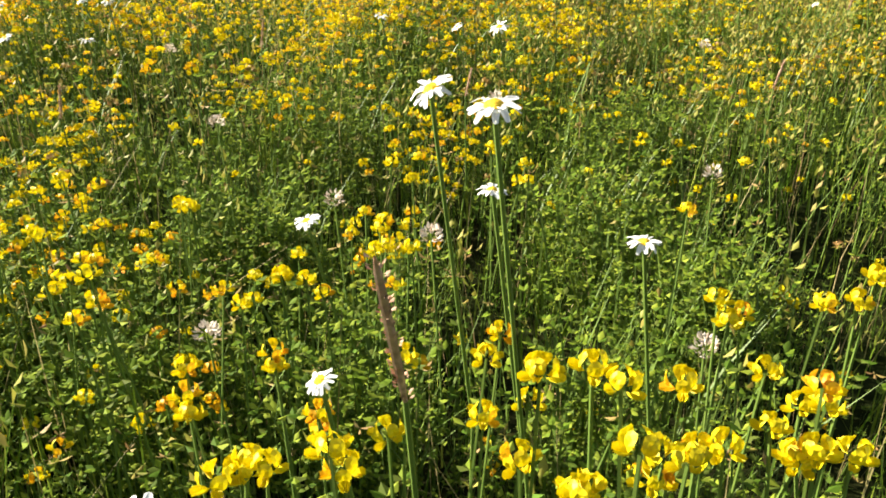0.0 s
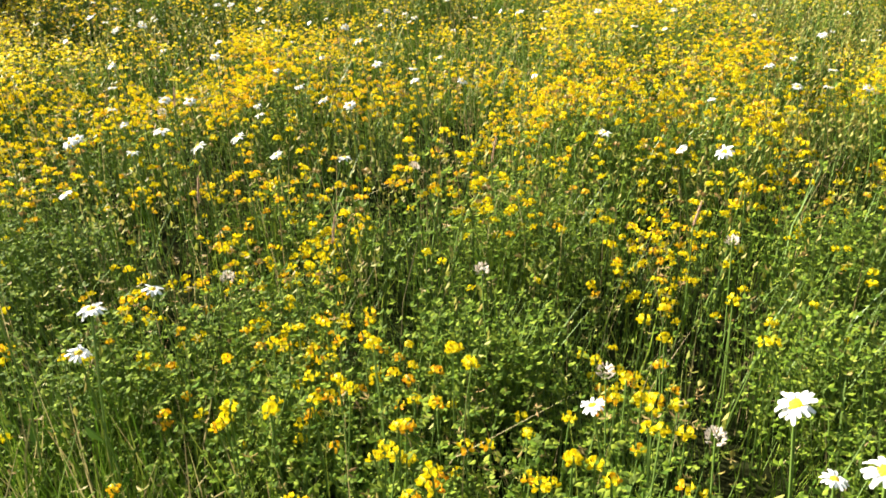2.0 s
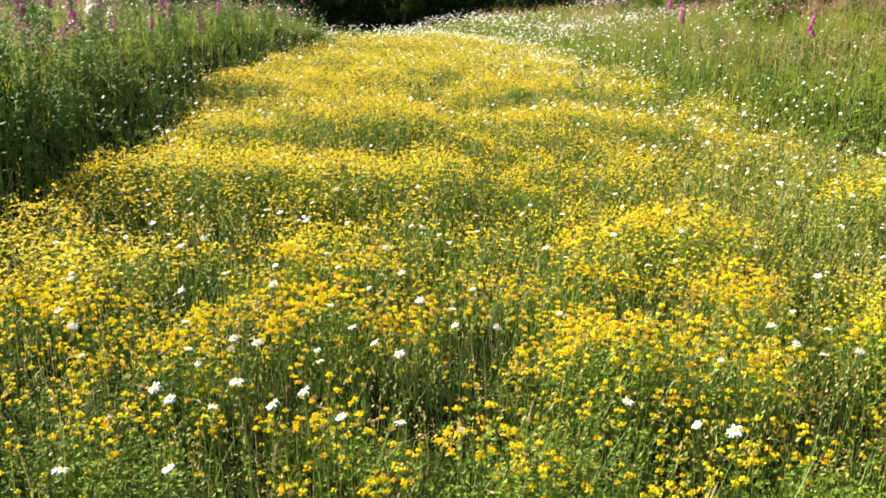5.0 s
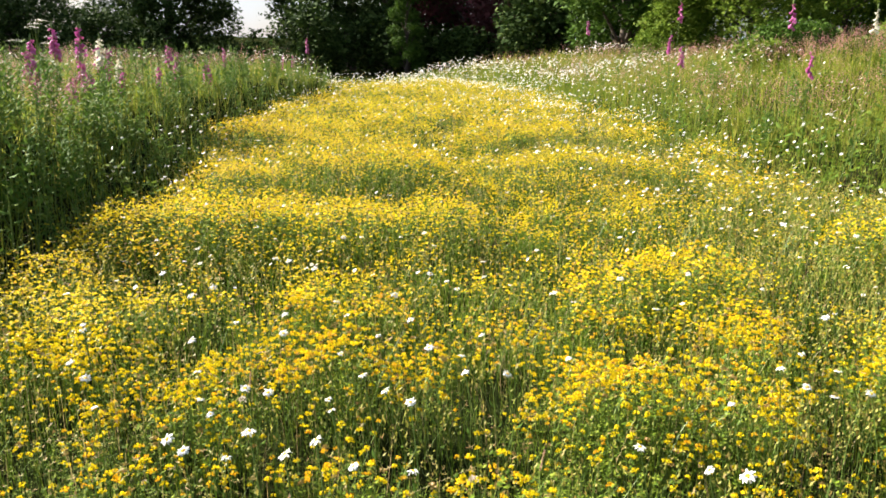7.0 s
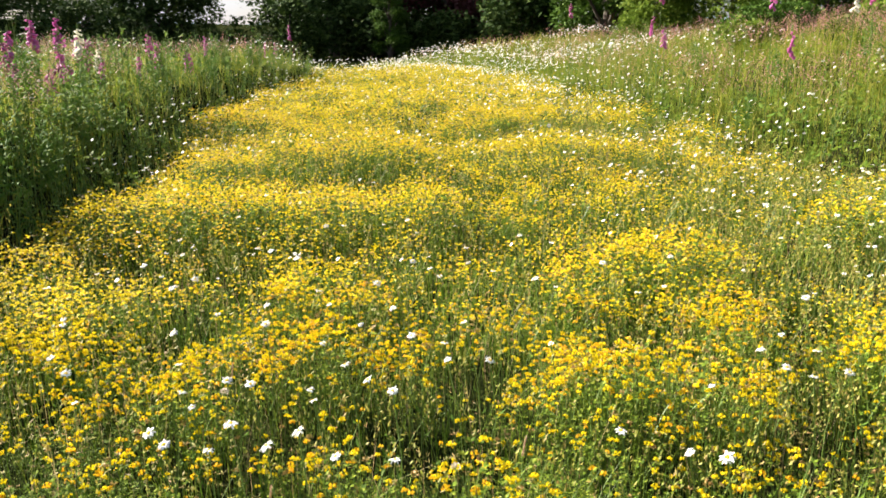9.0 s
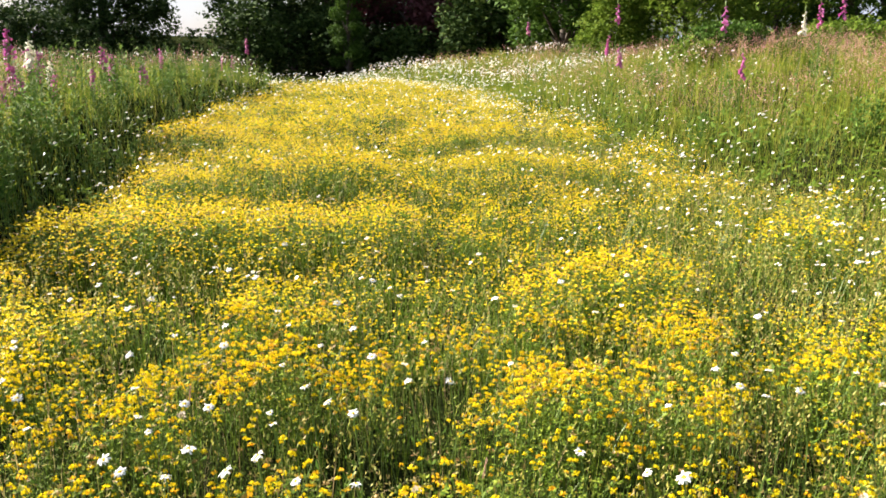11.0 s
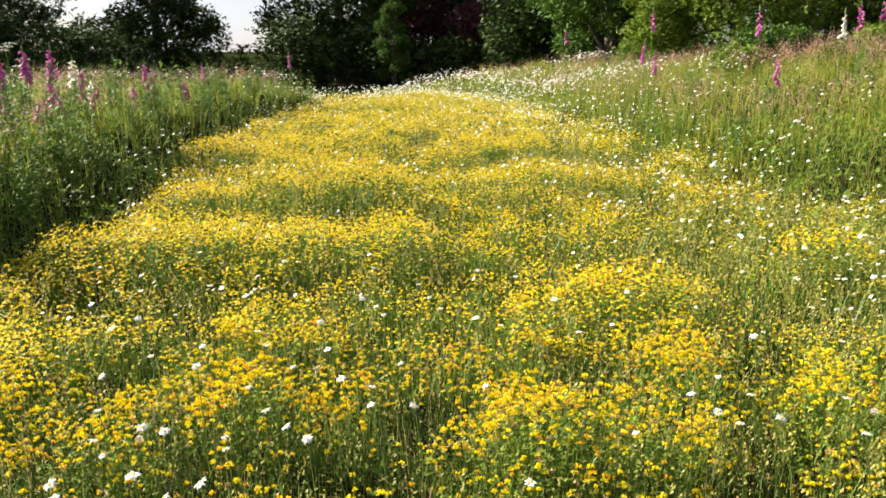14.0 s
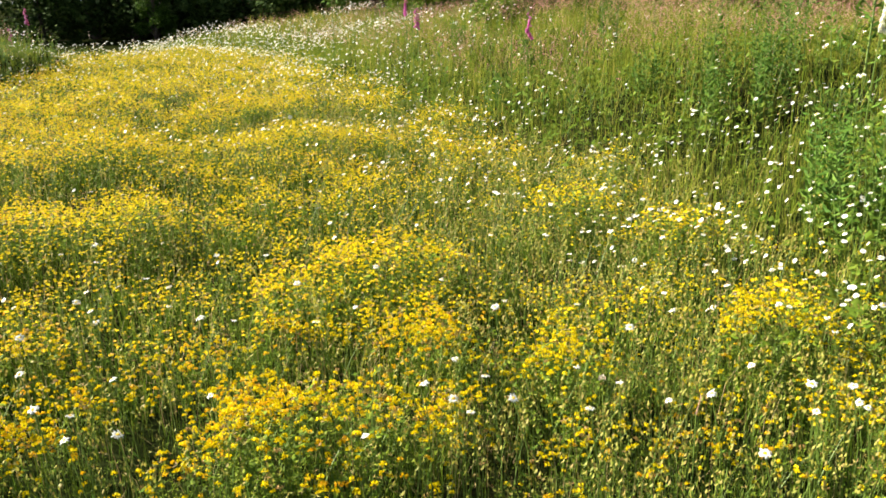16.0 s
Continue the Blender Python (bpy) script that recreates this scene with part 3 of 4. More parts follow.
def pea_flower_fine():
    """A rounder trefoil flower for the stalks close by: cupped standard, two wings, keel."""
    s = Shape()
    rim = [(0.0062 * math.sin(a) * (1.0 + 0.12 * math.cos(2 * a)), 0.0052 + 0.0022 * abs(math.sin(a)), 0.0078 - 0.0062 * math.cos(a)) for a in [math.tau * k / 10 for k in range(10)]]
    mid = [(0.55 * x, y + 0.0012, 0.0078 + 0.55 * (z - 0.0078)) for x, y, z in rim[::2]]
    v = [(0, 0.0072, 0.0078), *mid, *rim]
    f = [(0, 1 + k, 1 + (k + 1) % 5) for k in range(5)]
    for k in range(5):
        a, b, c, d = 1 + k, 1 + (k + 1) % 5, 6 + 2 * k, 6 + (2 * k + 2) % 10
        f += [(a, c, 6 + 2 * k + 1), (a, 6 + 2 * k + 1, b), (b, 6 + 2 * k + 1, d)]
    s.add(v, f)
    for d in (-1, 1):
        s.add([(d * 0.0008, 0.002, -0.001), (d * 0.0034, 0.006, 0.0022), (d * 0.0042, 0.010, 0.0030), (d * 0.0030, 0.0138, 0.0022), (d * 0.0010, 0.0135, -0.0010), (d * 0.0012, 0.008, -0.0024)],
              [(0, 1, 5), (1, 2, 5), (2, 3, 4), (2, 4, 5)])
    s.add([(0, 0.0, -0.0005), (0.0014, 0.004, -0.0022), (0.0012, 0.009, -0.0026), (0, 0.0145, 0.0012), (-0.0012, 0.009, -0.0026), (-0.0014, 0.004, -0.0022)], [(0, 1, 2, 3), (0, 3, 4, 5)])
    return s


PEA = [pea_flower_fine().mesh("pea_flower", [m]) for m in (M_YELLOW_ONE, M_ORANGE_ONE)]


# tufts of flower stalks close by: x, y, height of the flowers
YELLOW_TUFTS = [
    (0.961, 1.512, 0.39), (0.840, 1.352, 0.455), (0.869, 1.352, 0.45), (0.905, 1.352, 0.41), (0.938, 1.351, 0.41), (0.958, 1.362, 0.41), (0.961, 1.413, 0.40), (0.960, 1.454, 0.39),
    (0.802, 1.318, 0.43), (0.738, 1.330, 0.434), (0.701, 1.341, 0.42), (0.716, 1.340, 0.42), (0.770, 1.481, 0.38), (0.750, 1.416, 0.40), (0.808, 1.434, 0.39), (1.044, 1.514, 0.39),
    (0.866, 1.334, 0.43), (0.943, 1.511, 0.38), (0.643, 1.486, 0.358), (0.840, 1.453, 0.37), (0.480, 1.699, 0.315), (0.826, 1.502, 0.37), (0.760, 1.825, 0.30), (0.548, 1.874, 0.30),
    (0.396, 1.651, 0.285), (0.472, 1.470, 0.343), (0.524, 1.984, 0.251), (0.440, 1.839, 0.339), (1.197, 2.011, 0.30), (0.835, 1.300, 0.455),
]
FARTHER_TUFTS = [
    (0.47, 1.71, 0.30), (0.43, 1.90, 0.28), (0.38, 1.83, 0.29), (0.30, 1.78, 0.29), (0.79, 2.05, 0.28), (0.77, 1.99, 0.28), (0.91, 2.02, 0.28), (0.89, 2.08, 0.28), (0.74, 1.79, 0.30), (0.64, 1.70, 0.30), (0.67, 1.72, 0.30), (0.47, 2.22, 0.28), (0.31, 1.93, 0.28), (0.77, 1.77, 0.30), (0.48, 1.74, 0.30), (0.34, 1.79, 0.29), (0.99, 2.48, 0.30), (0.53, 1.95, 0.27), (0.42, 1.84, 0.29),
]
ORANGE_TUFTS = [
    (0.689, 1.544, 0.342), (0.710, 1.462, 0.358), (0.641, 1.683, 0.316), (0.547, 1.618, 0.351), (0.762, 1.667, 0.326), (0.724, 1.868, 0.273), (1.031, 1.820, 0.314), (0.773, 1.674, 0.25),
    (0.490, 1.735, 0.31), (0.515, 1.641, 0.30), (0.72, 1.70, 0.29),
]


def carpet_flowers():
    # the nearest stalks, each one a thing
    x, y, r, z = heads_at(11000, 0.5, 2.6, 1.8, 0.02)
    order = np.argsort(r)
    stalks = [(px + rng.normal(0, 0.009), py + rng.normal(0, 0.009), pz + rng.normal(0, 0.008), 0.12) for px, py, pz in YELLOW_TUFTS + FARTHER_TUFTS for k in range(rng.integers(1, 4))]
    stalks += [(px + rng.normal(0, 0.009), py + rng.normal(0, 0.009), pz + rng.normal(0, 0.008), 0.9) for px, py, pz in ORANGE_TUFTS for k in range(rng.integers(1, 3))]
    single, rest = order[:300 - len(stalks)], order[300 - len(stalks):]
    stalks += [(x[n], y[n], z[n], 2.0 * amber(x[n], y[n])) for n in single]
    talls = (0.13, 0.18, 0.23, 0.28, 0.33, 0.38, 0.43, 0.48)
    fresh = [trefoil(k, talls[k // 2], 4 + k % 3, ((0,), (0, 0, 0, 0, 1))[k % 2]) for k in range(16)]
    old = [trefoil(40 + k, talls[k], 4 + k % 2, (0, 1, 1)) for k in range(8)]
    for px, py, pz, orange in stalks:
        base = float(terrain(px, py))
        near = min(range(8), key=lambda k: abs(talls[k] - pz + base))
        model = old[near] if rng.random() < orange else fresh[2 * near + int(rng.integers(2))]
        s = max(0.8, min(1.2, (pz - base) / talls[near]))
        turn = Euler((rng.normal(0, 0.04), rng.normal(0, 0.04), rng.uniform(0, 6.28))).to_matrix().to_4x4() @ Matrix.Scale(s, 4)
        top = turn @ Vector((0.06 * talls[near], 0, talls[near]))
        copy_thing(model, Matrix.Translation((px - top.x, py - top.y, base)) @ turn)
    discard(fresh + old)
    sets = [("trefoil_flowers", [head_near(k, 4) for k in range(5)], (x[rest], y[rest], r[rest], z[rest]), 0.56)]
    sets.append(("trefoil_flowers", [head_near(k, 4) for k in range(5)], heads_at(13000, 2.5, 3.3, 1.8), 0.52))
    sets.append(("trefoil_blossom", [head_mid(k) for k in range(5)], heads_at(170000, 3.2, 10, 1.1), 0.48))
    sets.append(("far_trefoil_blossom", [head_far(k) for k in range(5)], heads_at(300000, 9.5, 29, 1.0), 0.80))
    for name, shapes, (x, y, r, z), size in sets:
        n = len(x)
        lot, old = rng.random(n), amber(x, y)
        pos = np.stack([x, y, terrain(x, y) + z], -1)
        for w, mat, tag, label in ((lot > old + 0.09, M_YELLOW, "", "bright yellow bird's-foot trefoil flower heads"), (lot < old, M_ORANGE, "orange_", "orange-tinged old trefoil flower heads"),
                                   ((lot >= old) & (lot <= old + 0.09), M_SPENT, "spent_", "brownish spent trefoil flower heads")):
            batch(tag + name, shapes, pos[w], turns(w.sum()), rng.normal(0, 0.35, w.sum()), size * rng.uniform(0.7, 1.2, w.sum()), [mat], label, "flowers")


# places of the single daisies
DAISIES_NEAR = [
    (-0.07, 2.14), (0.14, 1.78), (0.12, 1.85), (0.16, 1.92), (0.87, 2.52), (0.98, 2.86), (0.16, 2.42), (0.01, 2.44), (-0.09, 3.36), (-0.61, 3.40),
    (-0.75, 2.98), (-0.22, 2.07), (-0.01, 1.86), (-0.05, 4.66), (1.08, 4.18), (1.23, 3.19), (1.29, 3.08),
]
DAISIES_MIDDLE = [
    (-0.78, 2.95), (-0.83, 3.11), (-0.63, 3.41), (-0.14, 3.42), (-0.15, 4.00), (-0.27, 3.29), (-0.40, 3.22), (0.13, 3.26), (0.31, 3.05), (0.21, 3.10), (0.14, 2.83),
    (0.22, 2.74), (-0.28, 2.69), (-0.25, 2.67), (0.02, 2.74), (0.04, 2.69), (-0.20, 2.77), (-0.13, 2.74), (0.05, 2.53), (-0.28, 2.51), (-0.11, 2.43),
    (-0.10, 2.53), (-0.17, 2.36), (0.28, 2.43), (0.74, 2.59), (0.33, 2.93), (0.44, 2.94), (0.07, 2.89), (0.94, 2.50), (-0.50, 2.60), (-0.61, 2.75),
    (0.18, 3.72), (0.10, 3.86), (0.02, 3.58), (0.40, 3.78), (-0.22, 4.12), (-0.42, 4.20), (0.28, 4.05), (0.48, 4.35), (0.62, 3.62), (-0.55, 4.02), (0.05, 4.30), (-0.12, 4.45), (0.34, 3.30), (0.60, 3.20),
    (1.34, 2.98), (1.46, 3.65), (1.29, 3.89), (0.55, 3.46), (0.23, 3.60), (-1.00, 3.61), (-0.34, 3.85), (-0.47, 3.94), (-0.83, 4.57),
]
DAISIES_BY_BANK = [
    (1.22, 2.88), (1.13, 3.02), (1.20, 3.02), (1.42, 3.61), (1.73, 2.98), (2.06, 2.91), (2.17, 2.88), (2.00, 2.79), (2.35, 2.98), (2.35, 3.31), (2.60, 3.32),
    (2.61, 4.31), (3.00, 3.89), (2.90, 3.85), (2.47, 3.78), (2.44, 3.92), (2.20, 4.18), (2.23, 3.85), (1.93, 4.83), (1.98, 4.59), (2.23, 4.62), (2.61, 3.62),
    (3.28, 4.28), (1.80, 2.90), (1.99, 3.07), (2.26, 3.42), (1.54, 3.13), (1.97, 3.53), (2.27, 3.15),
]
FACE = radians(-105)      # daisies turn towards the light


def daisy(seed, tall, apart, bloom=1.0):
    """An ox-eye daisy; apart: each petal is a part of its own."""
    r = random.Random(seed)
    root = thing("daisy", Matrix.Identity(4), "white ox-eye daisy with a yellow centre on a thin stalk", "daisy", "daisies in the carpet")
    top = Vector((0, -0.03, tall))
    part("stem", tube([(0, 0, -0.01), (0, 0.0, tall * 0.55), top], [0.0016, 0.0013, 0.0013], 5).mesh("stem", [M_STEM]), root)
    head = Matrix.Translation(top) @ Euler((r.uniform(-0.1, 0.6), r.uniform(-0.35, 0.35), r.uniform(0, 1))).to_matrix().to_4x4() @ Matrix.Scale(bloom, 4)
    part("disc", disc(0.0075, 0, 3, 10).mesh("disc", [M_DISC], True), root, "yellow domed flower centre", m=head)
    if apart:
        count = r.choice((14, 15, 16))
        for k in range(count):
            m = Euler((r.uniform(-0.22, 0.2), r.uniform(-0.3, 0.3), math.tau * k / count + r.uniform(-0.07, 0.07))).to_matrix().to_4x4()
            part("petal", PETALS[k % 3], root, m=head @ m @ Matrix.Scale(r.uniform(0.9, 1.12), 4))
    else:
        part("petals", ring_of_petals(seed, 16, 0.05).mesh("petals", [M_WHITE]), root, m=head)
    leaf = Shape()
    for k in range(3):
        leaflet(leaf, Vector((0, 0, tall * (0.15 + 0.2 * k))), k * 2.2 + r.random(), 0.7, 0.03, 0, 0.3)
    part("leaves", leaf.mesh("leaves", [M_HERB]), root)
    return root


PETALS = [petal(0.0172, 0.0058, d).mesh("petal", [M_WHITE_ONE]) for d in (0.05, 0.15, 0.28)]


def carpet_daisies():
    near, plain = [daisy(k, (0.30, 0.36, 0.42)[k % 3], True, 0.74) for k in range(6)], [daisy(30 + k, (0.30, 0.36, 0.42)[k % 3], False, 0.64) for k in range(9)]
    x, y, r = wedge(330, 2.2, 6.5, 1.5, -32, 48)
    share = 0.17 + 0.5 * ease(2.4, 0.8, right_foot(y) - x) * field(x, y)
    x, y = keep(rng.random(len(x)) < share * (field(x, y) > 0.3), x, y)
    for n, (px, py) in enumerate([*DAISIES_NEAR, *DAISIES_MIDDLE, *DAISIES_BY_BANK, *zip(x, y)]):
        want = 0.36 + rng.normal(0, 0.025)
        pool = near if math.hypot(px - HUB[0], py - HUB[1]) < 2.0 else plain
        k = int(rng.integers(len(pool)))
        tall = (0.30, 0.36, 0.42)[k % 3]
        want = min(max(want, tall * 0.85), tall * 1.2)
        m = Matrix.Rotation(FACE + rng.normal(0, 0.5), 4, "Z") @ Matrix.Rotation(rng.normal(0, 0.06), 4, "X") @ Matrix.Scale(want / tall, 4)
        top = m @ Vector((0, -0.03, tall))
        m = Matrix.Translation((px - top.x, py - top.y, float(terrain(px, py)))) @ m
        copy_thing(pool[k], m)
    discard(near + plain)
    # the tall ones close by: x, y, height of the flower, its size
    for n, (px, py, pz, bloom) in enumerate([(0.78, 1.522, 0.521, 0.68), (0.805, 1.449, 0.534, 0.70), (0.816, 1.529, 0.46, 0.48), (0.904, 1.517, 0.431, 0.58), (0.725, 1.406, 0.419, 0.45), (0.681, 1.768, 0.333, 0.7), (0.714, 1.211, 0.525, 0.45)]):
        base = float(terrain(px, py))
        one = daisy(70 + n, pz - base, True, bloom)
        m = Matrix.Rotation(FACE + 0.5, 4, "Z")
        top = m @ Vector((0, -0.03, 0))
        one.matrix_basis = Matrix.Translation((px - top.x, py - top.y, base)) @ m
    fx, fy, fr = wedge(15000, 11, 31, 1.6, -16, 26)
    off = fx - right_foot(fy)
    rim = far_edge(fx, fy)
    thick = ease(12, 16, fy) * ease(-1.1, 0.2, off) * ease(3.2, 1.8, off) * ease(0.25, 0.55, fbm(fx, fy, 1.1, 35, 2))
    thick = np.maximum(thick, 0.9 * ease(-3.0, -0.6, rim) * ease(0.8, 0.1, rim) * ease(-7.0, -5.5, fx))
    fx, fy, fr = keep(rng.random(len(fx)) < thick, fx, fy, fr)
    # the many beyond
    shapes = [daisy_small(k, 7) for k in range(6)]
    x, y, r = wedge(26000, 3.5, 31, 1.2, -50, 56)
    right, left = right_foot(y) - x, left_foot(y) - x
    share = (0.20 + 0.50 * ease(2.4, 0.4, right)) * (0.45 * ease(-3.0, -1.8, right) * ease(5.5, 7.5, y) + 0.55 * ease(-1.4, -0.2, right)) * (1 - 0.7 * ease(-0.3, -0.9, right) * ease(0.55, 0.40, fbm(x, y, 1.3, 36, 2)))
    share = np.maximum(share, 0.8 * ease(13, 21, y) * ease(-3.2, -1.5, right) * ease(1.5, -0.3, right))
    share *= 0.25 + 1.4 * ease(0.35, 0.7, fbm(x, y, 0.8, 33, 2))
    share = np.where(left > -0.35, 0.30 * ease(0.5, 0.0, left) * ease(4, 8, y) + 0.4 * ease(13, 18, y) * ease(2.2, 0.4, left) * ease(23, 21, y) + 0.10 * ease(0.48, 0.62, fbm(x, y, 0.9, 37, 2)), share)
    share *= 1 + 0.8 * ease(2, 6, r)
    x, y, r = keep(rng.random(len(x)) < share, x, y, r)
    x, y, r = np.r_[x, fx], np.r_[y, fy], np.r_[r, fr]
    n = len(x)
    f = field(x, y)
    edge = np.maximum(left_foot(y) - x, x - right_foot(y))
    z = canopy(x, y) * f + (0.20 + 0.18 * ease(0, 1.2, edge)) * (1 - f) * rng.uniform(0.9, 1.35, n) + rng.uniform(0.02, 0.08, n)
    size = (0.46 + r / 34) * rng.uniform(0.7, 1.1, n)
    pos = np.stack([x, y, terrain(x, y) + z], -1)
    batch("daisy_flowers", shapes, pos, FACE + rng.normal(0, 0.7, n), rng.uniform(0.0, 0.85, n), size, [M_WHITE, M_DISC, M_STEM], "white ox-eye daisies with yellow centres in the meadow", "daisies")
    z = z * 0.97
    batch("daisy_stalks", [blade(0.0, 0.006)], np.stack([x, y, terrain(x, y)], -1), turns(n), z * 0, np.stack([0.2 + r * 0.02, z, z], -1), [M_GRASS], "thin green stalks of the daisies", "stalks")


def herb(seed, tall=0.7, leaf=0.07, count=16, wide=0.35):
    """A leafy bank plant, one unit-free stem with long leaves: 0 leaves, 1 stem."""
    r, s = random.Random(seed), Shape()
    tube([(0, 0, 0), (0.02, 0.01, tall * 0.5), (0, 0.03, tall)], [0.004, 0.003, 0.001], 4, 1, s)
    for k in range(count):
        f = 0.1 + 0.88 * k / count
        leaflet(s, Vector((0, 0.02 * f, tall * f)), k * 2.4 + r.uniform(-0.4, 0.4), r.uniform(0.1, 0.8), leaf * r.uniform(0.8, 1.4) * (1.25 - 0.6 * f), 0, wide)
    return s


def bank_plants():
    shapes = [blade(b, w) for b, w in ((0.2, 0.006), (0.45, 0.008), (0.75, 0.009))]
    x, y, r = wedge(155000, 1.8, 32, 0.8, -54, 58)
    beyond = (far_edge(x, y) > 1.2) & (x < right_foot(y) - 0.5) & ((x > left_foot(y)) | (y > 22))
    x, y, r = keep(rng.random(len(x)) < (1 - field(x, y)) * (y < 33) * ~beyond, x, y, r)
    n = len(x)
    edge = np.maximum(left_foot(y) - x, x - right_foot(y))
    tall = (0.36 + 0.14 * ease(0, 1.2, edge)) * rng.uniform(0.45, 1.2, n) * (0.40 + 1.2 * fbm(x, y, 0.5, 41, 3)) * 0.62
    tall = np.where(left_foot(y) > x, tall * 0.92, tall)
    scale = np.stack([0.21 * (1 + r / 9) * rng.uniform(0.7, 1.3, n), tall, tall], -1)
    batch("bank_grass", shapes, np.stack([x, y, terrain(x, y) - 0.01], -1), turns(n), rng.normal(0, 0.55, n), scale, [M_BANK], "tall green grass on the meadow banks", "grass")
    for name, mats, count, cover, seed, label in (
            ("red_seed_grass", [M_SORREL, M_BANK], 56000, 1.0, 44, "reddish seeding grass and sorrel on the bank"),
            ("pale_seed_grass", [M_STRAW, M_BANK], 9000, 0.4, 47, "pale seeding grass on the banks")):
        reds = [seed_grass(seed + k, 0, 8, 1.0, 0.019, 0.022) for k in range(6)]
        x, y, r = wedge(count, 2.8, 30, 1.0, -50, 60)
        right, left = x - right_foot(y), left_foot(y) - x
        share = np.maximum(ease(0.46, 0.58, fbm(x, y, 0.9, seed, 3)) * np.where(right > 0, ease(7.2, 8.2, y), 1), 0.95 * ease(2.6, 3.4, x) * ease(7.6, 8.8, y) * ease(18, 14, y) * ease(0.42, 0.60, fbm(x, y, 0.7, seed + 3, 3))) * cover * (ease(0.5, 1.3, right) + 0.6 * ease(0.3, 1.0, left))
        x, y, r = keep(rng.random(len(x)) < share, x, y, r)
        n = len(x)
        tall = rng.uniform(0.36, 0.66, n) * (0.6 + 0.7 * fbm(x, y, 1.0, 48))
        batch(name, reds, np.stack([x, y, terrain(x, y)], -1), turns(n), rng.normal(0, 0.12, n), np.stack([0.8 + r / 16, 0.8 + r / 16, tall], -1), mats, label, "seed grass")
    herbs = [herb(k, 0.5, 0.055, 11, 0.4) for k in range(5)]
    x, y, r = wedge(12500, 2.5, 27, 0.9, -58, 60)
    right, left = x - right_foot(y), left_foot(y) - x
    share = 0.95 * ease(0.0, 0.25, left) * ease(0.15, 0.4, fbm(x, y, 0.9, 52)) + 0.75 * ease(0.3, 1.0, right) * ease(0.44, 0.58, fbm(x, y, 1.0, 53))
    x, y, r = keep(rng.random(len(x)) < share, x, y, r)
    n = len(x)
    batch("bank_herbs", herbs, np.stack([x, y, terrain(x, y)], -1), turns(n), rng.normal(0, 0.15, n), rng.uniform(0.5, 1.1, n) * (0.45 + 1.15 * ease(0.3, 0.7, fbm(x, y, 0.7, 54, 2))) * (0.6 + 0.4 * ease(0, 0.7, np.maximum(left_foot(y) - x, x - right_foot(y)))), [M_HERB, M_STEM], "leafy green herbs growing on the banks", "herbs")
    x, y, r = wedge(9000, 3.0, 24, 1.0, -58, -5)
    left = left_foot(y) - x
    x, y, r = keep((left > -0.05) & (rng.random(len(x)) < ease(0.9, 0.5, left)), x, y, r)
    n = len(x)
    batch("foot_herbs", herbs, np.stack([x, y, terrain(x, y)], -1), turns(n), rng.normal(0, 0.25, n), rng.uniform(0.35, 0.75, n), [M_HERB, M_STEM], "dense dark green herbs along the foot of the bank", "herbs")


def bank_shoots():
    """Low leafy growth that fills the grass of the banks."""
    shoots = [sprig(90 + k, 3, 0.036) for k in range(5)]
    x, y, r = wedge(21000, 2.6, 26, 0.9, -56, 60)
    x, y, r = keep(rng.random(len(x)) < (1 - field(x, y)) * ease(0.25, 0.6, fbm(x, y, 0.8, 57, 3)) * (y < 27), x, y, r)
    n = len(x)
    batch("bank_shoots", shoots, np.stack([x, y, terrain(x, y)], -1), turns(n), rng.normal(0, 0.3, n), rng.uniform(0.7, 1.5, n), [M_SHRUB, M_STEM], "low leafy green shoots in the bank grass", "foliage")


def pods():
    """Small pale and brown pods and buds held up among the flowers."""
    shapes = []
    for k in range(5):
        r, s = random.Random(700 + k), Shape()
        for j in range(4):
            leaflet(s, Vector((0, 0, 0)), j * 1.6 + r.uniform(-0.5, 0.5), r.uniform(-0.2, 1.0), r.uniform(0.008, 0.018), 0, 0.28)
        shapes.append(s)
    for name, mat, count, label in (("pale_buds", M_RATTLE, 17000, "pale yellowish buds and pods among the flowers"), ("brown_pods", M_SPENT, 13000, "small brown seed pods among the flowers")):
        x, y, r = wedge(count, 0.55, 12, 1.2, -40, 48)
        x, y, r = keep(rng.random(count) < field(x, y) * (0.4 + 0.6 * ease(0.3, 0.6, fbm(x, y, 0.3, 71))) * (0.65 + 0.35 * ease(1.2, 2.4, r)) * (1 - 0.6 * ease(0.80, 1.05, x) * ease(2.9, 2.5, y)), x, y, r)
        n = len(x)
        batch(name, shapes, np.stack([x, y, terrain(x, y) + canopy(x, y) + rng.normal(0, 0.035, n)], -1), turns(n), rng.normal(0, 0.5, n), rng.uniform(0.45, 0.85, n) * (1 + r / 14), [mat], label, "pods")


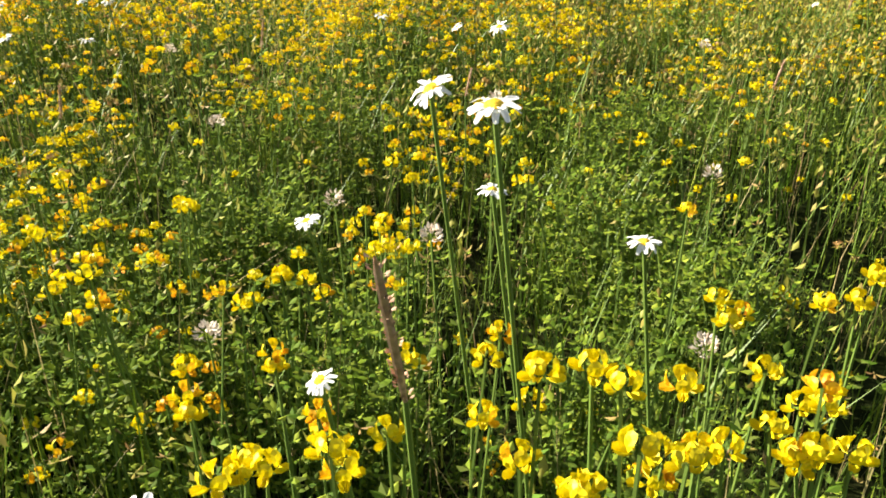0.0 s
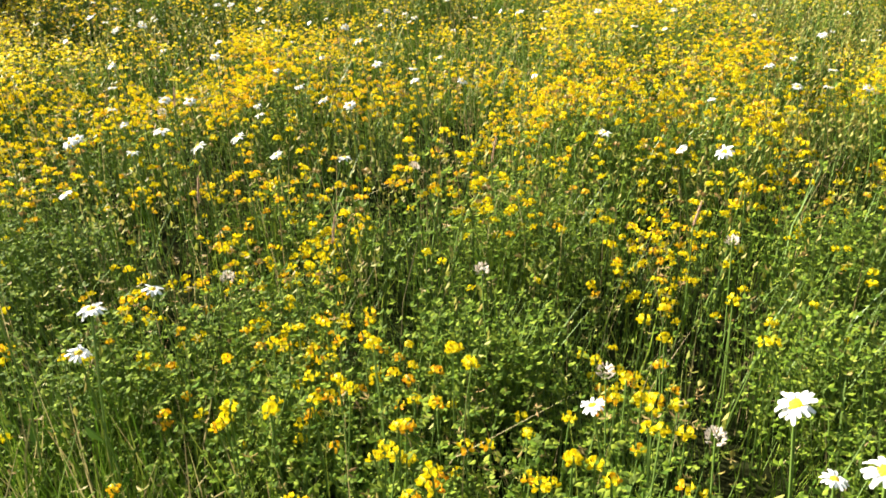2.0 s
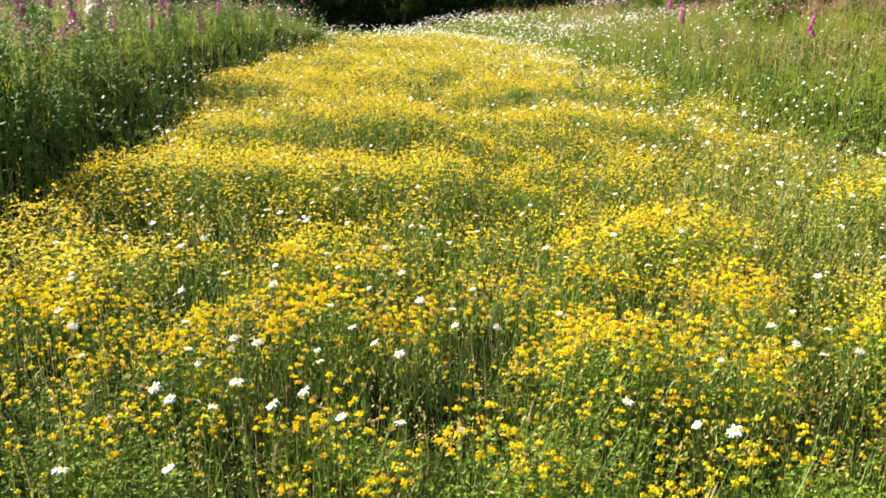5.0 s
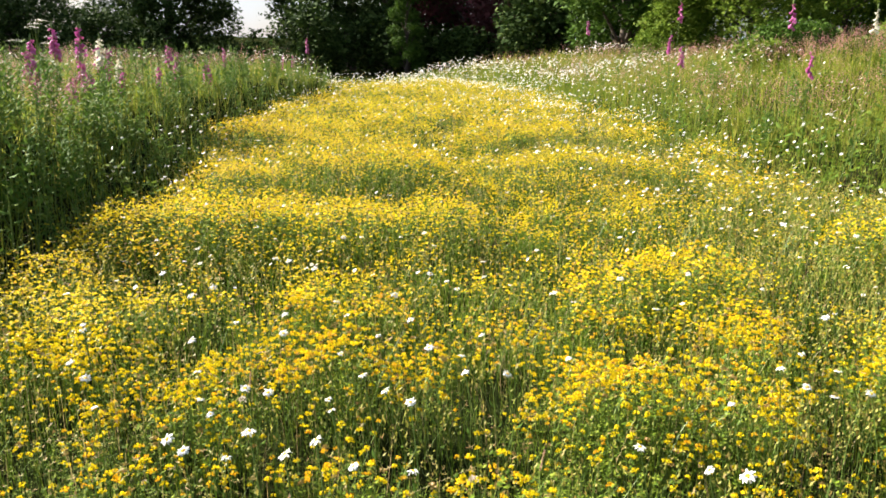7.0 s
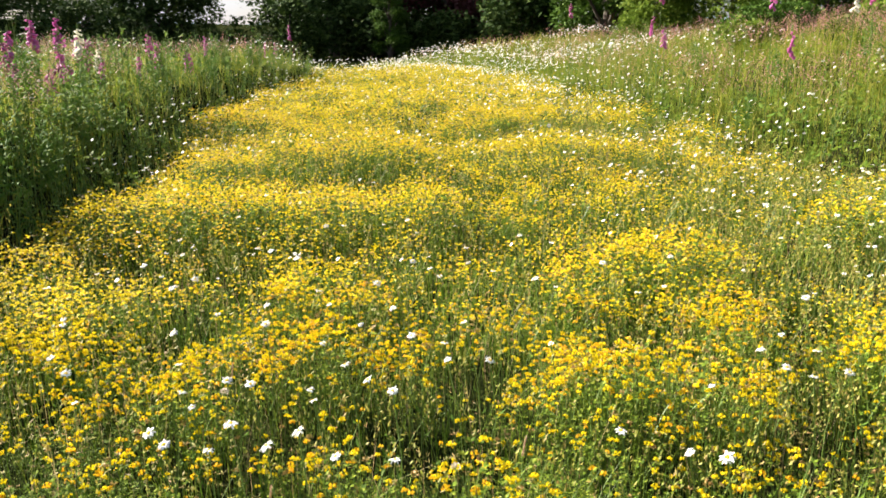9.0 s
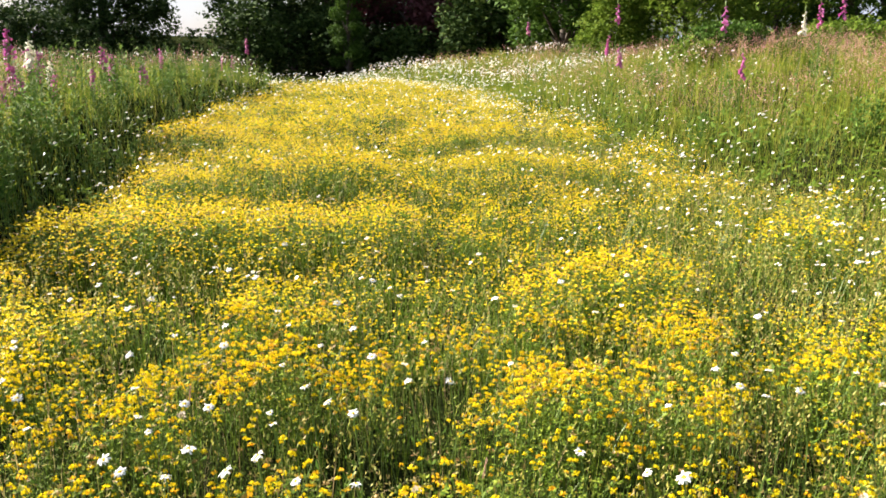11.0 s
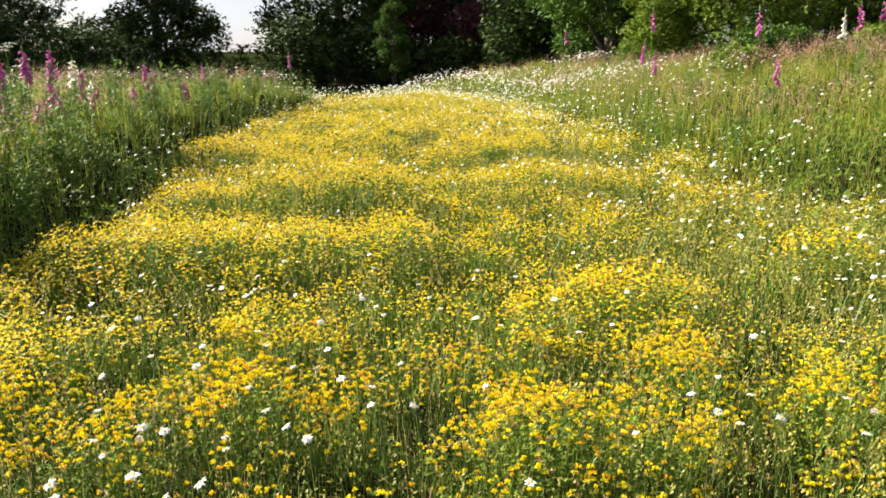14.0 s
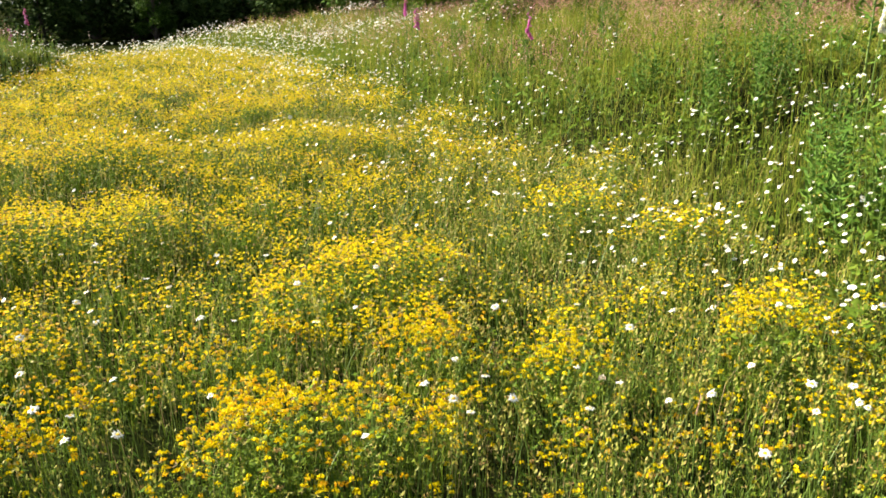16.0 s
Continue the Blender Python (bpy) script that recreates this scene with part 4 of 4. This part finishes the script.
def surroundings():
    """The same carpet, thinner, on the sides and behind."""
    n = 34000
    x, y = rng.uniform(-7, 7.5, n), rng.uniform(-4, 9, n)
    ang = np.degrees(np.arctan2(x - HUB[0], y - HUB[1]))
    x, y = keep((ang < -42) | (ang > 50) | (np.hypot(x - HUB[0], y - HUB[1]) < 0.5), x, y)
    n = len(x)
    f = field(x, y)
    tall = (0.13 + 0.22 * rng.random(n)) * (1 + 0.6 * (1 - f))
    batch("side_grass", [blade(b, w) for b, w in ((0.2, 0.008), (0.5, 0.010))], np.stack([x, y, terrain(x, y) - 0.01], -1), turns(n), rng.normal(0, 0.25, n), np.stack([tall * 0 + 0.6, tall, tall], -1), [M_GRASS], "green meadow grass round the carpet", "grass")
    k = rng.random(n) < 0.10 * (0.4 + 0.6 * f)
    batch("side_leaves", [sprig(80 + j, 3, 0.035) for j in range(3)], np.stack([x, y, terrain(x, y)], -1)[k], turns(k.sum()), rng.normal(0, 0.2, k.sum()), rng.uniform(0.7, 1.1, k.sum()), [M_LEAF, M_STEM], "leafy green shoots round the carpet", "foliage")
    k = rng.random(n) < 0.35 * yellow_share(x, y)
    batch("side_blossom", [head_far(j) for j in range(4)], np.stack([x, y, terrain(x, y) + canopy(x, y)], -1)[k], turns(k.sum()), rng.normal(0, 0.3, k.sum()), rng.uniform(0.8, 1.2, k.sum()), [M_YELLOW], "yellow trefoil flowers round the carpet", "flowers")


pods()
surroundings()
carpet_grass()
carpet_leaves()
carpet_flowers()
carpet_daisies()
bank_plants()
bank_shoots()


# ---- single plants on the banks ----
BELL = Shape()
for k in range(4):
    for j in range(7):
        a, rad = math.tau * j / 7, (0.004, 0.009, 0.010, 0.0135)[k]
        BELL.v.append((rad * math.cos(a), (0.0, 0.012, 0.030, 0.044)[k], rad * math.sin(a)))
for k in range(3):
    for j in range(7):
        BELL.f.append((k * 7 + j, k * 7 + (j + 1) % 7, (k + 1) * 7 + (j + 1) % 7, (k + 1) * 7 + j))
        BELL.m.append(0)
BELLS = [BELL.mesh("bell", [m], True) for m in (M_PINK, M_PALE)]


def foxglove(x, y, tip, pale, seed, spike=0.42, bells=26, fat=1.0):
    r = random.Random(seed)
    base = float(terrain(x, y))
    tall = tip - base
    root = thing("foxglove", Matrix.Translation((x, y, base)) @ Euler((r.uniform(-0.05, 0.05), r.uniform(-0.06, 0.06), r.uniform(0, 6.28))).to_matrix().to_4x4(),
                 "cream-white foxglove spike standing in the bank grass" if pale else "pink-purple foxglove spike standing in the bank grass", "foxglove", "foxgloves")
    spike = min(spike, tall * 0.6)
    part("stem", tube([(0, 0, -0.02), (0.01, 0, tall * 0.5), (0, 0.01, tall)], [0.006, 0.005, 0.0015], 5).mesh("stem", [M_STEM]), root)
    for k in range(bells):
        f = k / bells
        z = tall - spike + spike * 0.82 * f
        a = r.uniform(-1.7, 1.7)
        s = fat * (1.45 - 0.8 * f) * r.uniform(0.9, 1.1)
        part("bell", BELLS[pale], root, m=Matrix.Translation((0, 0, z)) @ Euler((-0.75 + 0.5 * f + r.uniform(-0.15, 0.15), 0, a)).to_matrix().to_4x4() @ Matrix.Scale(s, 4))
    part("bud_tip", tube([(0, 0, tall - spike * 0.22), (0, 0, tall - spike * 0.1), (0, 0.005, tall)], [0.010 * fat, 0.008 * fat, 0.001], 6).mesh("bud_tip", [M_STEM]), root)
    leaves = Shape()
    for k in range(9):
        leaflet(leaves, Vector((0, 0, tall * (0.03 + 0.05 * k))), k * 2.4, 0.3 + 0.05 * k, 0.16 - 0.01 * k, 0, 0.4)
    part("leaves", leaves.mesh("leaves", [M_HERB]), root)


for k, (x, y, tip, pale) in enumerate([
        (-5.19, 10.0, 1.45, 0), (-5.08, 10.4, 1.47, 0), (-5.22, 11.0, 1.35, 1), (-5.10, 11.0, 1.21, 0), (-4.97, 11.0, 0.99, 0), (-4.60, 9.5, 1.10, 0), (-4.94, 12.6, 1.18, 0), (-5.28, 13.0, 1.28, 0),
        (-4.66, 11.5, 0.98, 0), (-5.17, 15.0, 1.25, 0), (-5.30, 18.5, 1.10, 0), (-5.24, 19.0, 1.11, 0), (-5.12, 19.6, 1.48, 0), (-5.0, 10.2, 1.0, 0), (-5.6, 11.6, 1.25, 0), (-4.9, 9.0, 1.2, 0), (-5.3, 9.6, 1.32, 0), (-4.5, 8.6, 1.0, 0), (-4.4, 10.0, 0.95, 0), (-4.7, 12.0, 1.05, 0), (-4.8, 10.7, 1.1, 1), (-4.35, 9.2, 0.95, 0), (-4.55, 9.3, 0.9, 0), (-4.45, 9.0, 0.86, 0), (-4.0, 8.3, 0.82, 0), (-4.75, 13.2, 1.0, 0), (-4.85, 13.4, 0.96, 0)]):
    foxglove(x, y, tip, pale, 300 + k, 0.38, 26, 1.35 if y < 14 else 0.9)
for k, (x, y, tip, pale) in enumerate([
        (1.06, 16.0, 1.73, 0), (1.96, 12.2, 1.44, 0), (2.03, 12.0, 1.83, 0), (2.05, 11.5, 1.29, 0), (2.77, 9.5, 1.68, 0), (2.83, 9.0, 1.24, 0), (3.61, 9.9, 1.66, 1), (3.84, 9.8, 1.74, 0),
        (3.95, 9.8, 1.81, 0), (4.47, 6.3, 1.33, 1)]):
    foxglove(x, y, tip, pale, 330 + k, 0.27, 18, 0.8)


def hogweed(x, y, tip, seed, heads=8, spread=0.4):
    """A tall umbel plant: stem, side branches, flat white heads."""
    r = random.Random(seed)
    base = float(terrain(x, y))
    tall = tip - base
    root = thing("hogweed", Matrix.Translation((x, y, base)), "tall green hogweed with flat cream-white flower heads", "hogweed", "hogweeds")
    part("stem", tube([(0, 0, -0.02), (0.02, 0, tall * 0.5), (0, 0, tall * 0.95)], [0.010, 0.008, 0.004], 6).mesh("stem", [M_STEM]), root)
    for k in range(heads):
        f = k / heads
        a = k * 2.4 + r.uniform(-0.3, 0.3)
        rad = spread * (0.25 + 0.75 * f) * r.uniform(0.7, 1.1)
        at = Vector((rad * math.cos(a), rad * math.sin(a), tall * (1.0 - 0.28 * f) + r.uniform(-0.04, 0.04)))
        branch = part("branch", tube([(0, 0, tall * (0.75 - 0.35 * f)), (at.x * 0.6, at.y * 0.6, at.z - 0.12), at], [0.005, 0.004, 0.003], 4).mesh("branch", [M_STEM]), root)
        top = Shape()
        for j in range(70):
            d, b = 0.085 * math.sqrt(r.random()), r.uniform(0, 6.28)
            leaflet(top, at + Vector((d * math.cos(b), d * math.sin(b), 0.035 - 2.5 * d * d + r.uniform(-0.006, 0.006))), r.uniform(0, 6.28), r.uniform(-0.2, 0.2), 0.014, 0, 0.9)
        for j in range(8):
            b = j * 0.785
            tube([at, at + Vector((0.07 * math.cos(b), 0.07 * math.sin(b), 0.02))], [0.0015, 0.001], 3, 1, top)
        part("umbel", top.mesh("umbel", [M_PALE, M_STEM]), branch, "flat cream-white flower head")
    leaves = Shape()
    for k in range(8):
        for j in range(5):
            leaflet(leaves, Vector((0.10 * math.cos(k * 2.4) * j / 3, 0.10 * math.sin(k * 2.4) * j / 3, tall * (0.1 + 0.07 * k) + 0.03 * j)), k * 2.4 - 1.57 + (j - 2) * 0.5, 0.4, 0.12, 0, 0.45)
    part("leaves", leaves.mesh("leaves", [M_HERB]), root)


hogweed(5.25, 7.5, 1.85, 401, 10, 0.42)
hogweed(5.75, 7.9, 1.70, 402, 6, 0.35)
hogweed(-5.55, 10.2, 1.42, 403, 6, 0.35)


def leafy_bush(x, y, tall, seed, leaf=M_HERB):
    """A clump of leafy shoots on the bank's foot."""
    r = random.Random(seed)
    root = thing("leafy_bush", Matrix.Translation((x, y, float(terrain(x, y)))), "tall leafy green bush at the foot of the bank", "bush", "leafy bushes")
    for k in range(7):
        a, d = k * 2.4, 0.05 * k ** 0.5
        part("shoot", herb(seed * 10 + k, tall * r.uniform(0.75, 1.05), 0.06, 34, 0.32).mesh("shoot", [leaf, M_STEM]), root,
             m=Matrix.Translation((d * math.cos(a), d * math.sin(a), 0)) @ Euler((r.uniform(-0.2, 0.2), r.uniform(-0.2, 0.2), r.uniform(0, 6.28))).to_matrix().to_4x4())


for k, (x, y, tall) in enumerate([(3.45, 4.75, 0.80), (3.55, 4.55, 0.78), (3.8, 4.7, 0.9), (3.75, 5.0, 0.9), (4.1, 5.1, 0.92), (4.3, 4.7, 0.95), (3.95, 4.45, 0.85), (4.0, 4.85, 0.9), (3.5, 5.1, 0.7), (4.4, 5.3, 0.9), (3.6, 5.3, 0.8), (4.25, 4.35, 0.8)]):
    leafy_bush(x, y, tall, 500 + k, M_BUSH)
for k, (x, y, tall) in enumerate([(3.3, 11, 0.55), (2.7, 9.8, 0.45), (4.0, 7.5, 0.6), (4.3, 7.3, 0.6), (4.2, 7.9, 0.6), (4.5, 7.7, 0.6), (4.7, 8.0, 0.55), (2.96, 13.9, 0.5), (5.2, 9, 0.55), (6.0, 10, 0.6), (4.4, 11.5, 0.6), (3.8, 8.4, 0.5)]):
    leafy_bush(x, y, tall, 515 + k, M_BUSH)
# daisies on the shaded foot of the other bank: x, y, height of the flower
for k, (px, py, pz) in enumerate([(-4.49, 8.60, 0.78), (-4.56, 8.80, 0.78), (-4.24, 8.50, 0.77), (-4.13, 8.60, 0.74), (-4.02, 8.20, 0.72), (-3.85, 8.00, 0.67), (-3.34, 6.90, 0.60), (-3.29, 6.90, 0.59), (-3.03, 6.80, 0.55), (-3.24, 7.70, 0.54), (-2.92, 7.20, 0.46), (-2.77, 8.00, 0.44), (-2.88, 8.40, 0.44), (-2.73, 8.30, 0.41), (-2.80, 7.80, 0.44), (-2.92, 8.20, 0.46), (-2.75, 8.60, 0.42), (-2.93, 7.90, 0.46)]):
    base = float(terrain(px, py))
    one = daisy(250 + k, max(pz - base, 0.2), False, 0.95)
    turn = Matrix.Rotation(FACE + 0.3 * math.sin(2.0 * k), 4, "Z")
    top = turn @ Vector((0, -0.03, 0))
    one.matrix_basis = Matrix.Translation((px - top.x, py - top.y, base)) @ turn
# daisies standing among the bush's shoots: x, y, height of the flower
for k, (px, py, pz) in enumerate([(3.35, 4.42, 1.00), (3.13, 4.42, 0.94), (3.24, 4.40, 0.79), (3.23, 4.38, 0.70), (3.15, 4.38, 0.73), (3.54, 4.40, 0.97), (3.60, 4.40, 0.80), (3.66, 4.36, 0.69), (3.46, 4.40, 0.87), (3.30, 4.38, 0.51), (3.12, 4.38, 0.40), (3.46, 4.38, 0.54), (2.93, 4.40, 0.79), (3.66, 4.40, 0.91)]):
    base = float(terrain(px, py))
    one = daisy(210 + k, pz - base, False, 0.85)
    turn = Matrix.Rotation(FACE + 0.25 * math.sin(3.0 * k), 4, "Z")
    top = turn @ Vector((0, -0.03, 0))
    one.matrix_basis = Matrix.Translation((px - top.x, py - top.y, base)) @ turn
for k, (x, y, tall) in enumerate([(-2.75, 6.3, 0.55), (-2.9, 6.9, 0.6), (-2.5, 5.7, 0.5), (-3.1, 7.6, 0.6), (-3.4, 7.0, 0.65), (-3.2, 6.2, 0.6), (-4.0, 9.0, 0.6), (-3.8, 8.4, 0.55), (-2.4, 5.0, 0.5), (-2.7, 5.2, 0.55), (-3.0, 5.7, 0.6), (-3.6, 9.4, 0.5), (-3.9, 10.4, 0.5), (-4.3, 11.2, 0.55), (-4.2, 12.6, 0.5), (-4.6, 13.6, 0.5), (-4.8, 14.8, 0.5), (-4.9, 16.4, 0.5), (-5.3, 15.6, 0.55), (-5.4, 17.6, 0.5), (-5.5, 12.4, 0.6), (-4.9, 9.4, 0.6)]):
    leafy_bush(x, y, tall, 530 + k)


# ---- trees and shrubs ----
def leaf_cluster(seed, size, count=9):
    """A spray of small pointed leaves."""
    r, s = random.Random(seed), Shape()
    for k in range(count):
        at = Vector((r.uniform(-1, 1), r.uniform(-1, 1), r.uniform(-0.6, 0.6))) * size
        turn = Euler((r.uniform(-0.9, 0.9), r.uniform(-0.5, 0.5), r.uniform(0, 6.28))).to_matrix()
        w = size * r.uniform(0.45, 0.7)
        s.add([at + turn @ Vector(p) for p in ((-0.42 * w, 0, 0), (0.42 * w, 0.1 * w, 0), (0, w, -0.15 * w))], [(0, 1, 2)])
    return s


def tree(name, x, y, high, wide, leaf, bark, label, category, seed, clear=0.25, clusters=2200, size=0.22, group="", skirt=0.0):
    """Trunk, limbs and a crown of leaf clusters in uneven lobes; skirt: how far low boughs fill the foot."""
    r = random.Random(seed)
    g = np.random.default_rng(seed)
    root = thing(name, Matrix.Translation((x, y, float(terrain(x, y)) - 0.1)), label, category, group)
    trunk = Shape()
    base = 0.022 * high + 0.03
    tube([(0, 0, 0), (0.1, 0.05, high * 0.25), (-0.05, 0.1, high * 0.55), (0.1, 0, high * 0.9)], [base, base * 0.8, base * 0.5, base * 0.1], 8, 0, trunk)
    lobes = []
    for k in range(20):
        f = clear + (1 - clear) * (k + r.random()) / 20
        a = k * 2.4 + r.uniform(-0.5, 0.5)
        reach = wide * r.uniform(0.65, 1.1) * (skirt + (1 - skirt) * (0.35 + 0.65 * math.sin(math.pi * min(1, 0.22 + 0.78 * (f - clear) / (1 - clear))))) * r.uniform(0.6, 1.05)
        tip = Vector((math.cos(a) * reach * 0.75, math.sin(a) * reach * 0.75, high * f + r.uniform(-0.02, 0.06) * high))
        start = Vector((0, 0, high * max(0.05, f - 0.18)))
        part("limb", tube([start, start.lerp(tip, 0.55) + Vector((0, 0, 0.04 * high)), tip], [base * 0.35, base * 0.2, base * 0.05], 5).mesh("limb", [bark], True), root)
        lobes.append((*tip, reach * 0.5))
    lobes.append((0, 0, high * 0.9, wide * 0.45))
    part("trunk", trunk.mesh("trunk", [bark], True), root)
    lobes = np.array(lobes)
    pick = g.choice(len(lobes), clusters, p=lobes[:, 3] ** 2 / (lobes[:, 3] ** 2).sum())
    way = g.normal(size=(clusters, 3))
    way /= np.linalg.norm(way, axis=1)[:, None]
    far = g.uniform(0.3, 1.0, clusters) ** 0.5
    pos = lobes[pick, :3] + way * (lobes[pick, 3] * far)[:, None] * (1, 1, 0.7)
    pos[:, 2] = np.abs(pos[:, 2]) + 0.1
    batch("crown", [leaf_cluster(seed * 7 + k, size) for k in range(4)], pos, g.uniform(0, 6.28, clusters), g.normal(0, 0.4, clusters), g.uniform(0.7, 1.3, clusters), [leaf], "", "", "", root)
    return root


for k, (x, y, high, wide) in enumerate([(-37, 44, 10, 5.5), (-31, 47, 12, 4.4), (-20.6, 45, 12, 3.3), (-10.4, 45, 13, 3.9), (-8.0, 43, 12, 4.0), (1.0, 46, 12, 4.4), (-7, 52, 12, 5), (-40, 55, 12, 6)]):
    tree("broadleaf_tree", x, y, high, wide, M_TREE, M_BARK, "dark green broadleaf tree behind the meadow", "tree", 100 + k, 0.05, (2800, 2400, 3400, 3000)[k % 4], 0.33, "trees behind the meadow", 0.6)
tree("copper_beech", -3.0, 42, 12, 3.6, M_COPPER, M_BARK, "dark red copper beech behind the meadow", "tree", 120, 0.05, 3800, 0.30, "", 0.6)
tree("sapling", -5.75, 36, 3.4, 0.95, M_HEDGE, M_BARK, "slender pale green sapling before the dark trees", "tree", 121, 0.05, 1100, 0.13)
for k, (x, y, high, wide) in enumerate([(-26, 39, 2.6, 2.6), (-20.5, 38, 2.2, 2.6), (-14, 38, 0.8, 1.6), (-10.5, 37.5, 2.6, 2.4), (-7, 38, 2.4, 2.0), (-3.6, 37.5, 1.0, 1.6), (-0.3, 36, 2.6, 1.8), (-13, 49, 3, 3), (-9, 48, 4, 3), (-4.5, 47, 4, 3), (-0.5, 50, 4, 3), (3.5, 42, 4, 3), (-21, 50, 3, 3), (-27, 50, 3, 3.4)]):
    tree("dark_shrub", x, y, high, wide, M_TREE, M_BARK, "dark green shrub under the trees", "shrub", 160 + k, 0.02, 600, 0.30, "shrubs under the trees", 0.6)
for k, (x, y, high, wide) in enumerate([(2.7, 29.5, 8, 2.7), (5.2, 31, 9, 3.2), (9.0, 30, 9, 3.4), (12.8, 29, 9, 3.4), (16.0, 27, 6.5, 2.6), (3.3, 34, 10, 3.5)]):
    tree("hedge_tree", x, y, high, wide, M_HEDGE, M_BARK, "green hedgerow tree behind the grassy bank", "tree", 130 + k, 0.04, 2700, 0.26, "hedge trees", 0.6)
for k, (x, y, high, wide) in enumerate([(3.7, 25, 2.2, 1.5), (5.6, 24.5, 2.9, 2.0), (7.7, 23.6, 2.9, 2.0), (9.4, 23, 3.6, 1.9), (11.6, 22.5, 4.0, 2.0), (13.6, 21.5, 3.8, 1.9), (15.4, 21, 2.6, 1.6), (17.3, 22, 1.5, 1.4), (20, 25, 1.4, 2), (4.6, 17, 0.60, 1.0), (6.8, 16.5, 0.65, 1.1), (8.8, 16, 0.9, 1.2), (10.8, 15.5, 1.2, 1.3), (12.4, 14.5, 1.0, 1.3), (9.6, 12, 0.7, 0.9), (14.5, 14, 1.0, 1.4), (3.9, 15.6, 0.40, 0.42), (5.4, 15, 0.40, 0.5)]):
    tree("shrub", x, y, high, wide, M_HEDGE if k % 2 and k > 2 else M_SHRUB, M_BARK, "leafy green shrub at the back of the bank", "shrub", 150 + k, 0.02, 2000 if y < 19 else 1500, 0.11 if y < 19 else 0.15, "shrubs along the bank", 0.6)


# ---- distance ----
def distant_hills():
    """A low wooded ridge; the blue haze of distance is painted into its colour."""
    m = material("haze_blue_woods", [(0.16, 0.22, 0.27), (0.20, 0.27, 0.33), (0.24, 0.30, 0.33)], 1.0, spread=0.02, spec=0.0, grain=0.15, grain_size=0.05)
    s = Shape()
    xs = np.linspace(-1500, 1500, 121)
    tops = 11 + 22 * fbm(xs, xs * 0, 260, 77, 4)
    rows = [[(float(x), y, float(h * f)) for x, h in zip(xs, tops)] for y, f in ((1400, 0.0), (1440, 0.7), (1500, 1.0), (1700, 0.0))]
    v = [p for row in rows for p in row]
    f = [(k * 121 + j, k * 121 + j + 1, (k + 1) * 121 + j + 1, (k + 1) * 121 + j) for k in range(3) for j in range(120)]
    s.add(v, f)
    root = thing("backdrop", Matrix.Identity(4), "low wooded hills on the horizon, coloured blue for haze", "hills", kind="structure")
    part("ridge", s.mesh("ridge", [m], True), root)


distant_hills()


# ---- small single plants in the carpet ----
def plantain(x, y, lean, tall, seed):
    """A brown seed spike on a bare stalk."""
    root = thing("seed_spike", Matrix.Translation((x, y, float(terrain(x, y)))), "brown seed spike of a ribwort on a bare stalk", "seed spike", "seed spikes")
    foot, neck = Vector((0, 0, -0.01)), Vector((lean[0] * 0.6, lean[1] * 0.6, tall * 0.86))
    tip = Vector((lean[0], lean[1], tall))
    part("stalk", tube([foot, foot.lerp(neck, 0.5) + Vector((0.01, 0, 0)), neck], [0.0016, 0.0014, 0.0012], 5).mesh("stalk", [M_STEM]), root)
    head = tube([neck, neck.lerp(tip, 0.2), neck.lerp(tip, 0.6), neck.lerp(tip, 0.9), tip], [0.0010, 0.0016, 0.0017, 0.0013, 0.0004], 8)
    r = random.Random(seed)
    for k in range(90):
        f, a = r.random(), r.uniform(0, 6.28)
        leaflet(head, neck.lerp(tip, f) + Vector((math.cos(a), math.sin(a), 0)) * 0.0014, a - 1.57, r.uniform(0.4, 1.1), 0.0024, 0, 0.7)
    part("spike", head.mesh("spike", [M_BROWN]), root, "brown flower spike")


plantain(0.775, 1.38, (-0.02, -0.09), 0.53, 1)
for k, (x, y, tall) in enumerate([(0.30, 2.2, 0.34), (0.05, 2.3, 0.36), (0.52, 2.55, 0.36), (1.35, 2.35, 0.34), (0.86, 2.35, 0.33), (-0.25, 2.9, 0.35), (1.75, 2.9, 0.36)]):
    plantain(x, y, (0.02, -0.01), tall, 2 + k)


def clover(x, y, tall, seed):
    """A faded pale clover head."""
    r = random.Random(seed)
    root = thing("clover_flower", Matrix.Translation((x, y, float(terrain(x, y)))), "faded whitish clover head on a green stalk", "clover", "clovers")
    part("stem", tube([(0, 0, -0.01), (0.01, 0, tall * 0.5), (0, 0, tall)], [0.0012, 0.001, 0.001], 4).mesh("stem", [M_STEM]), root)
    head = Shape()
    for k in range(60):
        z = r.uniform(-0.6, 1)
        a, q = r.uniform(0, 6.28), math.sqrt(1 - z * z)
        leaflet(head, Vector((0.006 * q * math.cos(a), 0.006 * q * math.sin(a), tall + 0.007 * z)), a - 1.57, r.uniform(0.1, 1.2), 0.006, 0, 0.5)
    part("head", head.mesh("head", [M_FADED]), root, "pale brownish-white flower ball")


for k, (x, y, tall) in enumerate([(0.79, 1.72, 0.33), (0.70, 1.85, 0.31), (0.62, 1.62, 0.30), (0.98, 1.58, 0.30), (0.55, 2.05, 0.33), (0.9, 2.2, 0.32), (0.2, 2.05, 0.3), (1.1, 1.9, 0.31), (1.3, 2.5, 0.33), (1.6, 3.1, 0.33), (0.4, 2.45, 0.33), (-0.2, 2.75, 0.33)]):
    clover(x, y, tall, 40 + k)
